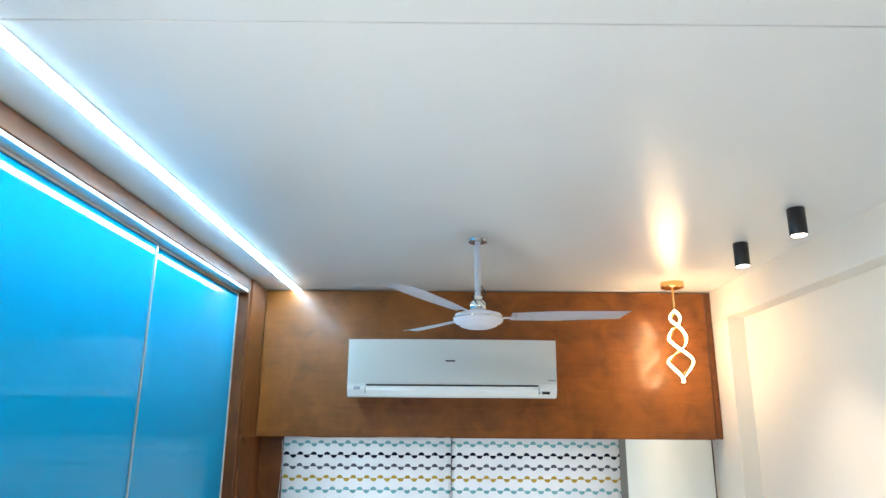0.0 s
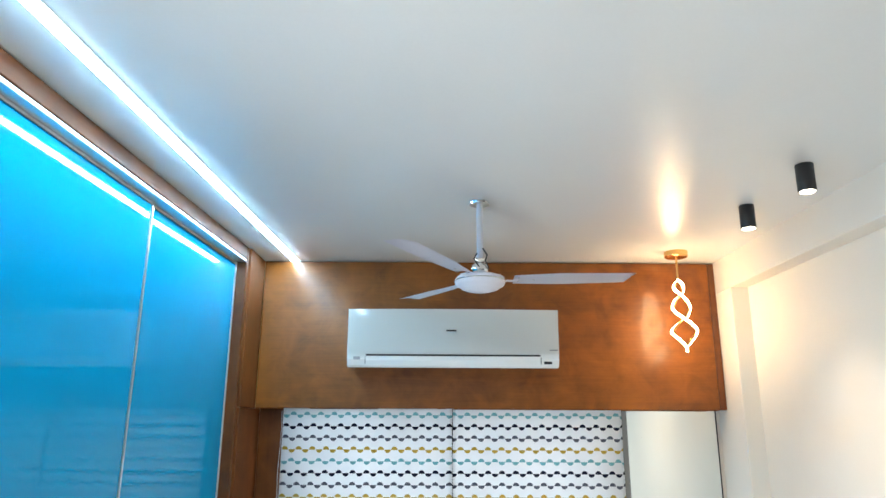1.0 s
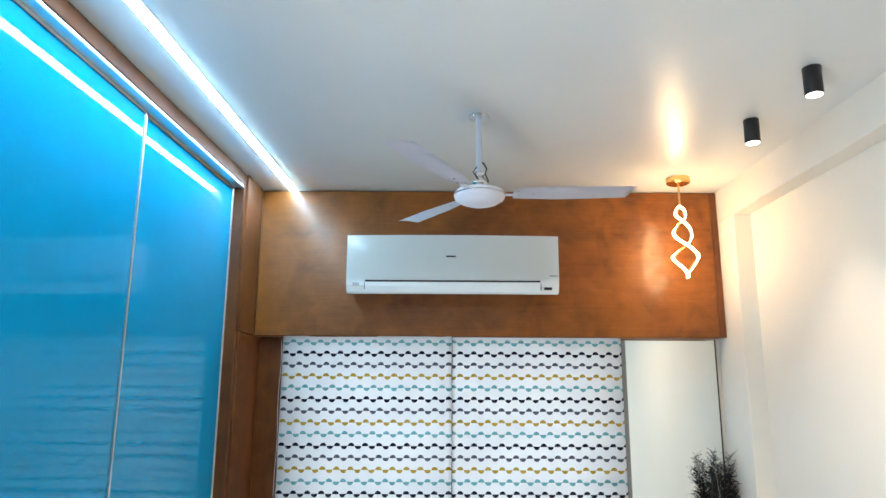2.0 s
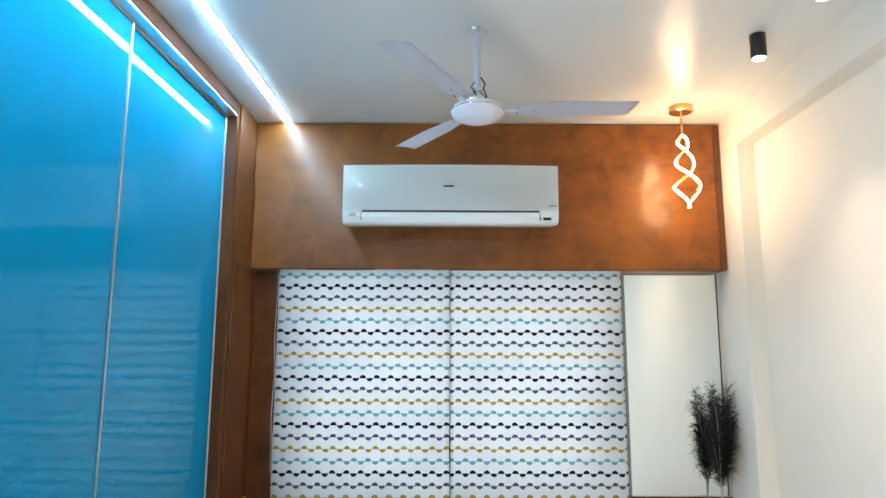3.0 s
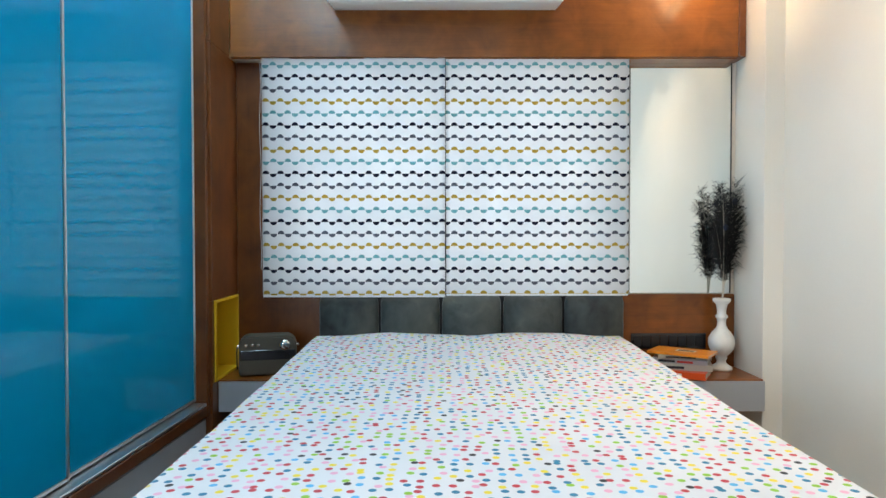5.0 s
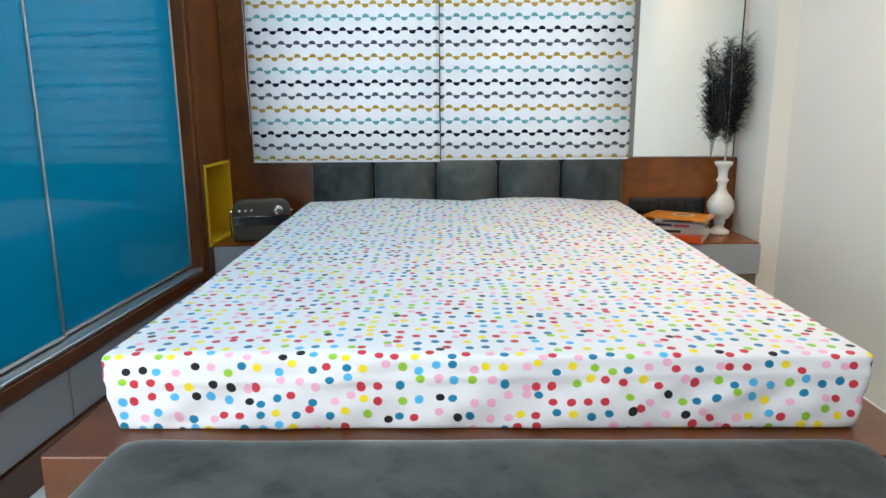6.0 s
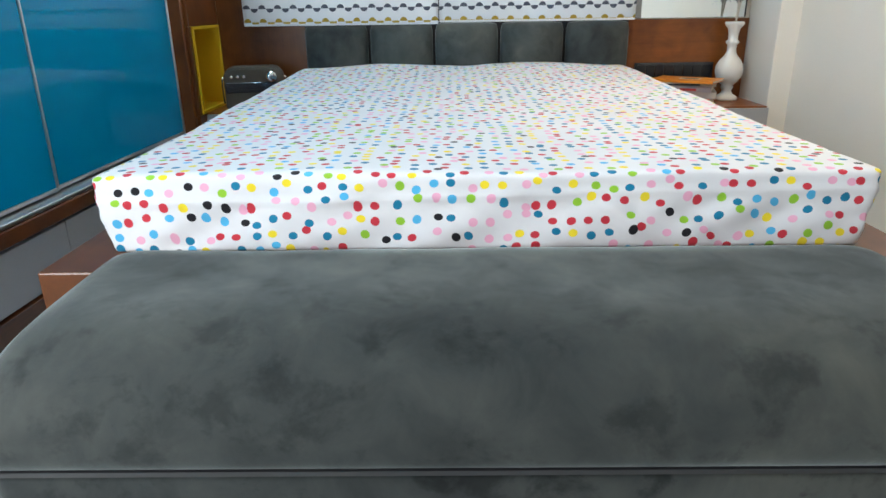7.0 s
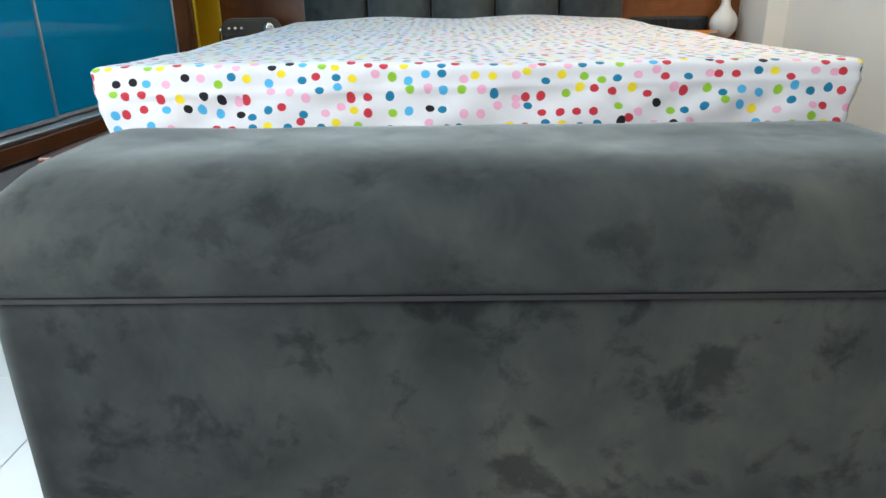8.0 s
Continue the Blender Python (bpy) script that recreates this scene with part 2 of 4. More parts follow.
def part(name, bm, mat, parent=None, label="", smooth=False):
    """One mesh object from a bmesh in world metres, under a thing or a part."""
    o = ORIGIN[parent] if parent else Vector((0, 0, 0))
    bmesh.ops.translate(bm, verts=bm.verts, vec=-o)
    me = bpy.data.meshes.new(name)
    bm.to_mesh(me)
    bm.free()
    me.materials.append(mat)
    if smooth:
        me.polygons.foreach_set("use_smooth", [True] * len(me.polygons))
    ob = new(name, me)
    if parent:
        ob.parent = parent
    ORIGIN[ob] = o
    return tagged(ob, label) if label else ob


def box(x0, x1, y0, y1, z0, z1, bevel=0.0, seg=2, bm=None):
    """A box, its edges rounded."""
    one = bmesh.new()
    bmesh.ops.create_cube(one, size=1.0)
    for v in one.verts:
        v.co = Vector(((x0 + x1) / 2 + v.co.x * (x1 - x0), (y0 + y1) / 2 + v.co.y * (y1 - y0), (z0 + z1) / 2 + v.co.z * (z1 - z0)))
    if bevel:
        bmesh.ops.bevel(one, geom=one.edges[:], offset=bevel, segments=seg, profile=0.6, affect="EDGES")
    if bm is None:
        return one
    tmp = bpy.data.meshes.new("tmp")
    one.to_mesh(tmp)
    one.free()
    bm.from_mesh(tmp)
    bpy.data.meshes.remove(tmp)
    return bm


def lathe(profile, x, y, z, seg=32):
    """A turned body from (radius, height) pairs."""
    bm = bmesh.new()
    rings = [[bm.verts.new((x + r * math.cos(2 * math.pi * k / seg), y + r * math.sin(2 * math.pi * k / seg), z + h)) for k in range(seg)] for r, h in profile]
    for a, b in zip(rings, rings[1:]):
        for k in range(seg):
            bm.faces.new((a[k], a[(k + 1) % seg], b[(k + 1) % seg], b[k]))
    bm.faces.new(rings[0][::-1])
    bm.faces.new(rings[-1])
    bmesh.ops.recalc_face_normals(bm, faces=bm.faces)
    return bm


def tube(points, radius, seg=10):
    """A round tube along points; radius may be a function of the way 0..1."""
    bm = bmesh.new()
    pts = [Vector(p) for p in points]
    rings = []
    for i, p in enumerate(pts):
        d = (pts[min(i + 1, len(pts) - 1)] - pts[max(i - 1, 0)]).normalized()
        side = d.cross(Vector((0.31, 0.95, 0.05))).normalized()
        up = d.cross(side)
        r = radius(i / (len(pts) - 1)) if callable(radius) else radius
        rings.append([bm.verts.new(p + r * (math.cos(2 * math.pi * k / seg) * side + math.sin(2 * math.pi * k / seg) * up)) for k in range(seg)])
    for a, b in zip(rings, rings[1:]):
        for k in range(seg):
            bm.faces.new((a[k], a[(k + 1) % seg], b[(k + 1) % seg], b[k]))
    bm.faces.new(rings[0][::-1])
    bm.faces.new(rings[-1])
    bmesh.ops.recalc_face_normals(bm, faces=bm.faces)
    return bm


def extrude_profile(yz, x0, x1, bevel=0.0):
    """A body with the side outline yz, from x0 to x1."""
    bm = bmesh.new()
    a, b = [[bm.verts.new((x, y, z)) for y, z in yz] for x in (x0, x1)]
    bm.faces.new(a[::-1])
    bm.faces.new(b)
    for k in range(len(yz)):
        j = (k + 1) % len(yz)
        bm.faces.new((a[k], a[j], b[j], b[k]))
    bmesh.ops.recalc_face_normals(bm, faces=bm.faces)
    if bevel:
        rim = [e for e in bm.edges if abs(e.verts[0].co.x - e.verts[1].co.x) < 1e-6]
        bmesh.ops.bevel(bm, geom=rim, offset=bevel, segments=3, profile=0.6, affect="EDGES")
    return bm


def soft_box(x0, x1, y0, y1, z0, z1, r, cuts, warp=None):
    """A padded box with rounded edges; warp(co, normal) gives the shift of each point."""
    bm = bmesh.new()
    lo, hi = Vector((x0, y0, z0)), Vector((x1, y1, z1))
    size = hi - lo
    for axis in range(3):
        u, v = [k for k in range(3) if k != axis]
        nu, nv = cuts[u], cuts[v]
        for end in (lo[axis], hi[axis]):
            grid = []
            for i in range(nu + 1):
                line = []
                for j in range(nv + 1):
                    p = Vector((0, 0, 0))
                    p[axis], p[u], p[v] = end, lo[u] + size[u] * i / nu, lo[v] + size[v] * j / nv
                    q = Vector([min(max(p[k], lo[k] + r), hi[k] - r) for k in range(3)])
                    d = (p - q).normalized()
                    c = q + d * r
                    if warp:
                        c = c + warp(c, d)
                    line.append(bm.verts.new(c))
                grid.append(line)
            for i in range(nu):
                for j in range(nv):
                    bm.faces.new((grid[i][j], grid[i + 1][j], grid[i + 1][j + 1], grid[i][j + 1]))
    bmesh.ops.remove_doubles(bm, verts=bm.verts, dist=1e-5)
    bmesh.ops.recalc_face_normals(bm, faces=bm.faces)
    return bm


def whole(name, bm, mat, label, category, group="", kind="", smooth=False):
    """A thing or piece of the setting that is one mesh, its origin at its base."""
    xs, ys, zs = [[v.co[k] for v in bm.verts] for k in range(3)]
    base = Vector(((min(xs) + max(xs)) / 2, (min(ys) + max(ys)) / 2, min(zs)))
    bmesh.ops.translate(bm, verts=bm.verts, vec=-base)
    ob = part(name, bm, mat, None, "", smooth)
    ob.location = base
    ORIGIN[ob] = base
    return tagged(ob, label, category, group, kind)


# ---------- the shell of the room ----------
whole("floor", box(WALL_L - 0.12, WALL_R + 0.12, WALL_F - 0.12, WALL_B + 0.12, -0.10, -0.008), GROUT, "grey grout bed below the floor tiles", "floor", kind="structure")
OX0, OX1, OZ0, OZ1 = -0.945, 0.745, 0.84, 1.93
bm = box(WALL_L - 0.12, OX0, WALL_B, WALL_B + 0.15, -0.008, CEIL)
box(OX1, WALL_R + 0.12, WALL_B, WALL_B + 0.15, -0.008, CEIL, 0, 1, bm)
box(OX0, OX1, WALL_B, WALL_B + 0.15, -0.008, OZ0, 0, 1, bm)
box(OX0, OX1, WALL_B, WALL_B + 0.15, OZ1, CEIL, 0, 1, bm)
whole("wall_bed", bm, WHITE_PAINT, "white painted wall behind the bed with a window opening", "wall", kind="structure")
sky = bpy.data.lights.new("blind_daylight", "AREA")
sky.shape, sky.size, sky.size_y, sky.energy, sky.color = "RECTANGLE", OX1 - OX0 - 0.02, OZ1 - OZ0 - 0.02, BLIND_WATTS, (0.86, 0.94, 1.0)
new("blind_daylight", sky).matrix_world = pose((OX0 + OX1) / 2, WALL_B + 0.12, (OZ0 + OZ1) / 2, -90, 0, 0)
whole("wall_right", box(WALL_R, WALL_R + 0.15, -2.10, WALL_B, -0.008, CEIL), WHITE_PAINT, "plain off-white painted side wall", "wall", kind="structure")
whole("wall_right_soak", box(WALL_R, WALL_R + 0.15, WALL_F, -2.102, -0.008, CEIL), SOAK_PAINT, "unseen wall piece, painted dark to soak up fill light", "wall", kind="structure")
# unseen wall with an added opening, holds a fill lamp for the bench
WALL_W, NOOK_Y = -1.36, -2.535
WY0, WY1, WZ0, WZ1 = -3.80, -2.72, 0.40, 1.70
whole("wall_left", box(WALL_L - 0.15, WALL_L, NOOK_Y, WALL_B, -0.008, CEIL), WHITE_PAINT, "white painted wall behind the wardrobe", "wall", kind="structure")
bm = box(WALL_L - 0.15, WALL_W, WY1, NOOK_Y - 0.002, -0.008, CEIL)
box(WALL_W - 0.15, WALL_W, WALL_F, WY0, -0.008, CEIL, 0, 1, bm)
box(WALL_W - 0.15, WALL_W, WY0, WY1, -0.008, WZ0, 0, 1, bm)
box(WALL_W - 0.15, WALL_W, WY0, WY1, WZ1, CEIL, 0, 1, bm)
whole("wall_fill", bm, WHITE_PAINT, "added unseen white wall with an opening for a fill lamp", "wall", kind="structure")
# fill lamp from the left, no window is known here
left_fill = bpy.data.lights.new("left_fill_light", "AREA")
left_fill.shape, left_fill.size, left_fill.size_y, left_fill.energy, left_fill.color = "RECTANGLE", WY1 - WY0 - 0.04, WZ1 - WZ0 - 0.04, LEFT_FILL_WATTS, (0.88, 0.95, 1.0)
new("left_fill_light", left_fill).matrix_world = pose(WALL_W - 0.10, (WY0 + WY1) / 2, (WZ0 + WZ1) / 2, 0, -90, 0)
whole("wall_behind", box(WALL_L - 0.15, WALL_R + 0.15, WALL_F - 0.15, WALL_F, -0.008, CEIL), BACK_PAINT, "unseen plain beige wall, tone set for bounced light", "wall", kind="structure")
JOINT_Y = -2.56
bm = box(WALL_L - 0.15, WALL_R + 0.15, JOINT_Y + 0.002, WALL_B + 0.15, CEIL, CEIL + 0.12, 0.0015, 1)
box(WALL_L - 0.15, WALL_R + 0.15, WALL_F - 0.15, JOINT_Y - 0.002, CEIL, CEIL + 0.12, 0.0015, 1, bm)
box(WALL_L - 0.15, WALL_R + 0.15, JOINT_Y - 0.05, JOINT_Y + 0.05, CEIL + 0.005, CEIL + 0.11, 0, 1, bm)
whole("ceiling", bm, CEIL_PAINT, "satin off-white false ceiling with a fine joint", "ceiling", kind="structure")
COL_X, COL_Y, BEAM_Z = 1.365, -0.165, 2.598
whole("column", box(COL_X, WALL_R + 0.02, COL_Y, WALL_B - 0.002, -0.004, BEAM_Z, 0.004, 2), WHITE_PAINT, "white painted corner pier beside the bed wall", "column", kind="structure")
whole("beam", box(COL_X, WALL_R + 0.02, WALL_F + 0.002, WALL_B - 0.002, BEAM_Z + 0.0005, CEIL + 0.01, 0.004, 2), WHITE_PAINT, "white painted beam along the side wall", "beam", kind="structure")

bed_window = thing("window_2", -0.1, WALL_B + 0.07, OZ0, "white framed window behind the roman blinds", "window", kind="structure")
for x0, x1 in ((OX0, OX0 + 0.05), (-0.125, -0.075), (OX1 - 0.05, OX1)):
    part("window_frame", box(x0 + 0.001, x1 - 0.001, WALL_B + 0.05, WALL_B + 0.09, OZ0 + 0.001, OZ1 - 0.001, 0.003, 1), AC_MATT, bed_window)
# frame of the added, unseen opening
fill_frame = thing("fill_window", WALL_W - 0.055, (WY0 + WY1) / 2, WZ0, "added unseen white window frame around the fill lamp", "window", kind="structure")
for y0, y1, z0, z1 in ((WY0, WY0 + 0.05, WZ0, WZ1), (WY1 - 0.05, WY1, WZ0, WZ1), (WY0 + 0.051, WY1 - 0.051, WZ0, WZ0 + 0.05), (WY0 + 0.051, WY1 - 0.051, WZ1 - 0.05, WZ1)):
    part("window_frame", box(WALL_W - 0.08, WALL_W - 0.03, y0 + 0.001, y1 - 0.001, z0 + 0.001, z1 - 0.001, 0.003, 1), AC_MATT, fill_frame)

# ---------- LED line in the ceiling ----------
led = thing("led_strip_light", -1.03, -1.27, CEIL - 0.004, "glowing cool-white LED line set into the ceiling", "ceiling light")


def slanted_bar(y0, y1, xa, xb, half, z0, z1):
    bm = bmesh.new()
    vs = [bm.verts.new((x, y, z)) for z in (z0, z1) for x, y in ((xa - half, y0), (xa + half, y0), (xb + half, y1), (xb - half, y1))]
    for f in ((3, 2, 1, 0), (4, 5, 6, 7), (0, 1, 5, 4), (1, 2, 6, 5), (2, 3, 7, 6), (3, 0, 4, 7)):
        bm.faces.new([vs[k] for k in f])
    bmesh.ops.recalc_face_normals(bm, faces=bm.faces)
    return bm


part("profile", slanted_bar(-2.553, 0.021, -1.070, -0.986, 0.026, CEIL - 0.003, CEIL - 0.0005), AC_MATT, led, "thin white metal profile")
part("diffuser", slanted_bar(-2.550, 0.018, -1.070, -0.986, 0.0175, CEIL - 0.007, CEIL - 0.0032), LED_MAT, led, "glowing white diffuser")

# ---------- wood panel with the air conditioner, ledge, wainscot ----------
panel = thing("wood_wall_panel", 0.1, 0.09, PANEL_Z, "reddish brown veneered pelmet panel across the bed wall", "wall panel", kind="structure")
part("face", box(PANEL_X0, PANEL_X1 - 0.036, PANEL_Y, PANEL_Y + 0.018, PANEL_Z, CEIL - 0.006, 0.0015, 1), WOOD, panel)
part("end_strip", box(PANEL_X1 - 0.034, PANEL_X1, PANEL_Y - 0.001, WALL_B - 0.002, PANEL_Z, CEIL - 0.006, 0.0015, 1), WOOD_UP, panel)
part("underside", box(PANEL_X0, PANEL_X1 - 0.036, PANEL_Y + 0.019, PANEL_Y + 0.03, PANEL_Z - 0.004, PANEL_Z + 0.05, 0.001, 1), WOOD, panel)
part("back_batten", box(0.80, PANEL_X1 - 0.036, PANEL_Y + 0.031, WALL_B - 0.002, PANEL_Z - 0.001, PANEL_Z + 0.016, 0.001, 1), WOOD, panel)

wains = thing("wainscot", 0.1, 0.13, 0.0, "brown veneered boards on the lower bed wall", "wall panel", kind="structure")
bm = box(-1.155, -0.72, WALL_B - 0.02, WALL_B - 0.001, 0.0, LEDGE)
box(-1.155, -0.96, WALL_B - 0.02, WALL_B - 0.001, LEDGE, PANEL_Z - 0.001, 0, 1, bm)
part("board", bm, WOOD_UP, wains)
part("board", box(-0.718, 0.758, WALL_B - 0.02, WALL_B - 0.001, 0.0, LEDGE, 0.0015, 1), WOOD_UP, wains)
part("board", box(0.76, COL_X - 0.003, WALL_B - 0.02, WALL_B - 0.001, 0.0, LEDGE, 0.0015, 1), WOOD, wains)

mirror = thing("mirror", 1.07, 0.13, LEDGE, "tall frameless wall mirror beside the window blinds", "mirror")
part("glass", box(0.79, 1.338, WALL_B - 0.014, WALL_B - 0.008, LEDGE + 0.004, PANEL_Z - 0.002, 0.001, 1), MIRROR, mirror)
part("edge_gap", box(1.3385, 1.3445, WALL_B - 0.013, WALL_B - 0.007, LEDGE + 0.004, PANEL_Z - 0.002), BLACK, mirror, "dark mirror edge")

# ---------- wardrobe ----------
WX = -1.167
ward = thing("sliding_wardrobe", -1.48, -1.8, 0.0, "built-in wardrobe with blue glass sliding doors, brown wood frame", "wardrobe")
DY0, DY1 = -2.52, -0.255
GZ0, GZ1 = 0.358, 2.690
part("top_rail", box(WX - 0.05, WX, DY0, DY1 - 0.030, GZ1 + 0.018, CEIL - 0.004, 0.002, 1), WOOD_ALONG, ward)
part("stile", box(WX - 0.06, WX, DY1 - 0.028, DY1, 0.289, CEIL - 0.004, 0.003, 1), WOOD_UP, ward)
part("bottom_rail", box(WX - 0.05, WX, DY0, DY1 - 0.030, 0.290, 0.336, 0.003, 1), WOOD_ALONG, ward)
part("top_track", box(WX - 0.094, WX - 0.002, DY0, DY1 - 0.031, GZ1, GZ1 + 0.016, 0.002, 1), ALU, ward, "white aluminium door track")
part("bottom_track", box(WX - 0.094, WX - 0.002, DY0, DY1 - 0.031, 0.338, 0.352, 0.003, 1), ALU, ward, "grey aluminium door track")


def sliding_door(y0, y1, x, free_edge=True):
    door = part("door", box(x - 0.006, x, y0 + 0.014, y1 - 0.009, GZ0 + 0.012, GZ1 - 0.012, 0.001, 1), GLASS_BLUE, ward, "blue lacquered glass door")
    part("edge_trim", box(x - 0.022, x + 0.006, y1 - 0.008, y1, GZ0, GZ1 - 0.001, 0.002, 1), ALU, door, "thin aluminium edge")
    if free_edge:
        part("edge_trim", box(x - 0.022, x + 0.006, y0, y0 + 0.013, GZ0, GZ1 - 0.001, 0.002, 1), ALU, door, "thin aluminium edge")
    part("top_trim", box(x - 0.020, x + 0.003, y0 + 0.0135, y1 - 0.0085, GZ1 - 0.011, GZ1 - 0.001, 0.001, 1), ALU, door)
    part("bottom_trim", box(x - 0.020, x + 0.003, y0 + 0.0135, y1 - 0.0085, GZ0, GZ0 + 0.011, 0.001, 1), ALU, door)


sliding_door(-1.2635, -0.286, WX - 0.056, False)
sliding_door(-2.50, -1.250, WX - 0.046)
part("carcass", box(-1.78, WX - 0.098, DY0, DY1 - 0.005, 0.0, CEIL - 0.006, 0.002, 1), WOOD_UP, ward)
for y0, y1 in ((-1.295, -0.262), (-2.505, -1.300)):
    part("drawer", box(WX - 0.082, WX - 0.016, y0, y1, 0.112, 0.276, 0.002, 1), GREY_LAM, ward, "grey laminate drawer front")
part("plinth", box(WX - 0.082, WX - 0.006, DY0, DY1 - 0.002, 0.0, 0.106, 0.002, 1), WOOD_ALONG, ward)

# the wardrobe stands a little askew to the bed wall
pivot = Vector((WX, DY1, 0))
ward.matrix_basis = Matrix.Translation(pivot) @ Matrix.Rotation(radians(-2.2), 4, "Z") @ Matrix.Translation(ORIGIN[ward] - pivot)

# low side cabinet wall between the wardrobe and the bed wall, with the yellow niche
side = thing("side_panel_with_niche", -1.2, -0.06, 0.0, "brown wood side panel with a yellow lined open niche", "wall panel", kind="structure")
NX = -1.155
NY0, NY1, NZ0, NZ1 = -0.222, 0.124, 0.432, 0.803
part("panel_top", box(NX - 0.045, NX - 0.001, DY1 + 0.003, PANEL_Y - 0.002, PANEL_Z - 0.001, CEIL - 0.005, 0.002, 1), WOOD_UP, side)
part("panel_above", box(NX - 0.045, NX, DY1 + 0.002, WALL_B - 0.021, NZ1, PANEL_Z - 0.004, 0.002, 1), WOOD_UP, side)
part("panel_below", box(NX - 0.045, NX, DY1 + 0.002, WALL_B - 0.021, 0.0, NZ0 - 0.004, 0.002, 1), WOOD_UP, side)
part("panel_edge", box(NX - 0.045, NX, DY1 + 0.002, NY0 - 0.001, NZ0 - 0.003, NZ1 - 0.001, 0.002, 1), WOOD_UP, side)
niche = part("niche_back", box(NX - 0.19, NX - 0.18, NY0, NY1, NZ0, NZ1), YELLOW, side, "yellow laminate lining")
T = 0.013
part("niche_top", box(NX - 0.179, NX + 0.006, NY0, NY1, NZ1 - T, NZ1 - 0.001, 0.001, 1), YELLOW, niche)
part("niche_base", box(NX - 0.179, NX + 0.006, NY0, NY1, NZ0, NZ0 + T, 0.001, 1), YELLOW, niche)
part("niche_side", box(NX - 0.179, NX + 0.006, NY0, NY0 + T, NZ0 + T + 0.001, NZ1 - T - 0.001, 0.001, 1), YELLOW, niche)
part("niche_side", box(NX - 0.179, NX + 0.006, NY1 - T, NY1, NZ0 + T + 0.001, NZ1 - T - 0.001, 0.001, 1), YELLOW, niche)

# ---------- nightstands ----------
def nightstand(x0, x1, label):
    t = thing("nightstand", (x0 + x1) / 2, -0.03, 0.28, label, "nightstand", "nightstands beside the bed")
    part("drawer_front", box(x0, x1 + (0.008 if x0 > 0 else 0), -0.184, -0.1665, 0.284, 0.424, 0.002, 1), GREY_LAM, t, "grey laminate drawer front")
    part("body", box(x0 + 0.004, x1 - 0.004, -0.164, WALL_B - 0.022, 0.286, 0.418, 0.001, 1), WOOD, t)
    part("top", box(x0, x1, -0.182, WALL_B - 0.022, 0.4255, 0.432, 0.001, 1), WOOD, t, "brown wood top")
    return t


nightstand(NX + 0.002, -0.83, "wall-hung nightstand, grey drawer, wood top, by the wardrobe")
nightstand(0.85, COL_X - 0.003, "wall-hung nightstand, grey drawer, wood top, by the white pier")

# ---------- bed ----------
bed = thing("bed", 0.0, -1.0, 0.0, "wooden platform bed with a grey velvet channelled headboard", "bed")
part("platform", box(-0.815, 0.835, -2.09, 0.045, 0.30, 0.424, 0.004, 2), WOOD_ALONG, bed, "brown wood platform")
part("base", box(-0.765, 0.785, -2.06, 0.04, 0.0, 0.299, 0.003, 1), WOOD_ALONG, bed)
for k in range(5):
    x0 = -0.742 + k * 0.3075

    def pad(c, d, mid=x0 + 0.154):
        e = 1 - min(1, abs(c.x - mid) / 0.151) ** 1.9
        up = max(0, min(1, (c.z - 0.70) / 0.097))
        return Vector((0, -0.062 * e * max(0, -d.y) * (1 - 0.35 * up * up), 0.006 * e * max(0, d.z) - 0.004 * max(0, d.z)))

    part("headboard_pad", soft_box(x0 + 0.006, x0 + 0.3015, 0.080, 0.120, 0.30, 0.797, 0.022, (18, 4, 14), pad), VELVET_PAD, bed, "grey velvet channel", True)

# added black sheet, paints the groove shade between the pads
part("groove_backing", box(-0.738, 0.792, 0.121, 0.1285, 0.30, 0.800), BLACK, bed, "black sheet that darkens the grooves between the pads")

MX, MY0, MY1, MZ0, MZ1 = 0.752, -2.0, 0.052, 0.4255, 0.574


def cloth(c, d):
    """Soft sag, bumps and pulled folds of the fitted sheet."""
    s = Vector((0, 0, 0))
    n1 = noise.noise(Vector((c.x * 2.3, c.y * 2.3, 3.1)))
    n2 = noise.noise(Vector((c.x * 9, c.y * 9, 7.7)))
    if d.z > 0:
        far = max(0, min(1, (c.y + 0.55) / 0.5))
        bumps = far * (0.020 * math.exp(-((c.x + 0.36) / 0.28) ** 2) + 0.020 * math.exp(-((c.x - 0.36) / 0.28) ** 2))
        s.z += d.z * (0.006 * n1 + 0.002 * n2 + bumps + 0.026 * max(0, min(1, (c.y + 1.4) / 1.3)))
    if abs(d.y) + abs(d.x) > 0.2:
        drop = (MZ1 - c.z) / (MZ1 - MZ0)
        run = c.x if abs(d.y) > abs(d.x) else c.y
        fold = noise.noise(Vector((run * 9 + drop * 2.2, drop * 1.3 - run * 1.5, 1.3)))
        fold += 0.7 * noise.noise(Vector((run * 21 - drop * 4.0, drop * 2.0, 9.2)))
        seam = math.exp(-(((drop - 0.30) + 0.05 * math.sin(run * 3)) / 0.045) ** 2)
        s += Vector((d.x, d.y, 0)) * (0.010 * fold * min(1, drop * 2.2) + 0.004 * seam - 0.008 * drop)
    down = (MZ1 - min(MZ1, c.z)) / (MZ1 - MZ0)
    s += Vector((-0.026 * down * c.x / MX, 0.024 * (1 - down) * max(0, min(1, (-1.7 - c.y) / 0.3)), 0))
    return s


bm = soft_box(-MX, MX + 0.014, MY0, MY1, MZ0, MZ1, 0.014, (120, 130, 22), cloth)
uv = bm.loops.layers.uv.new("cloth")
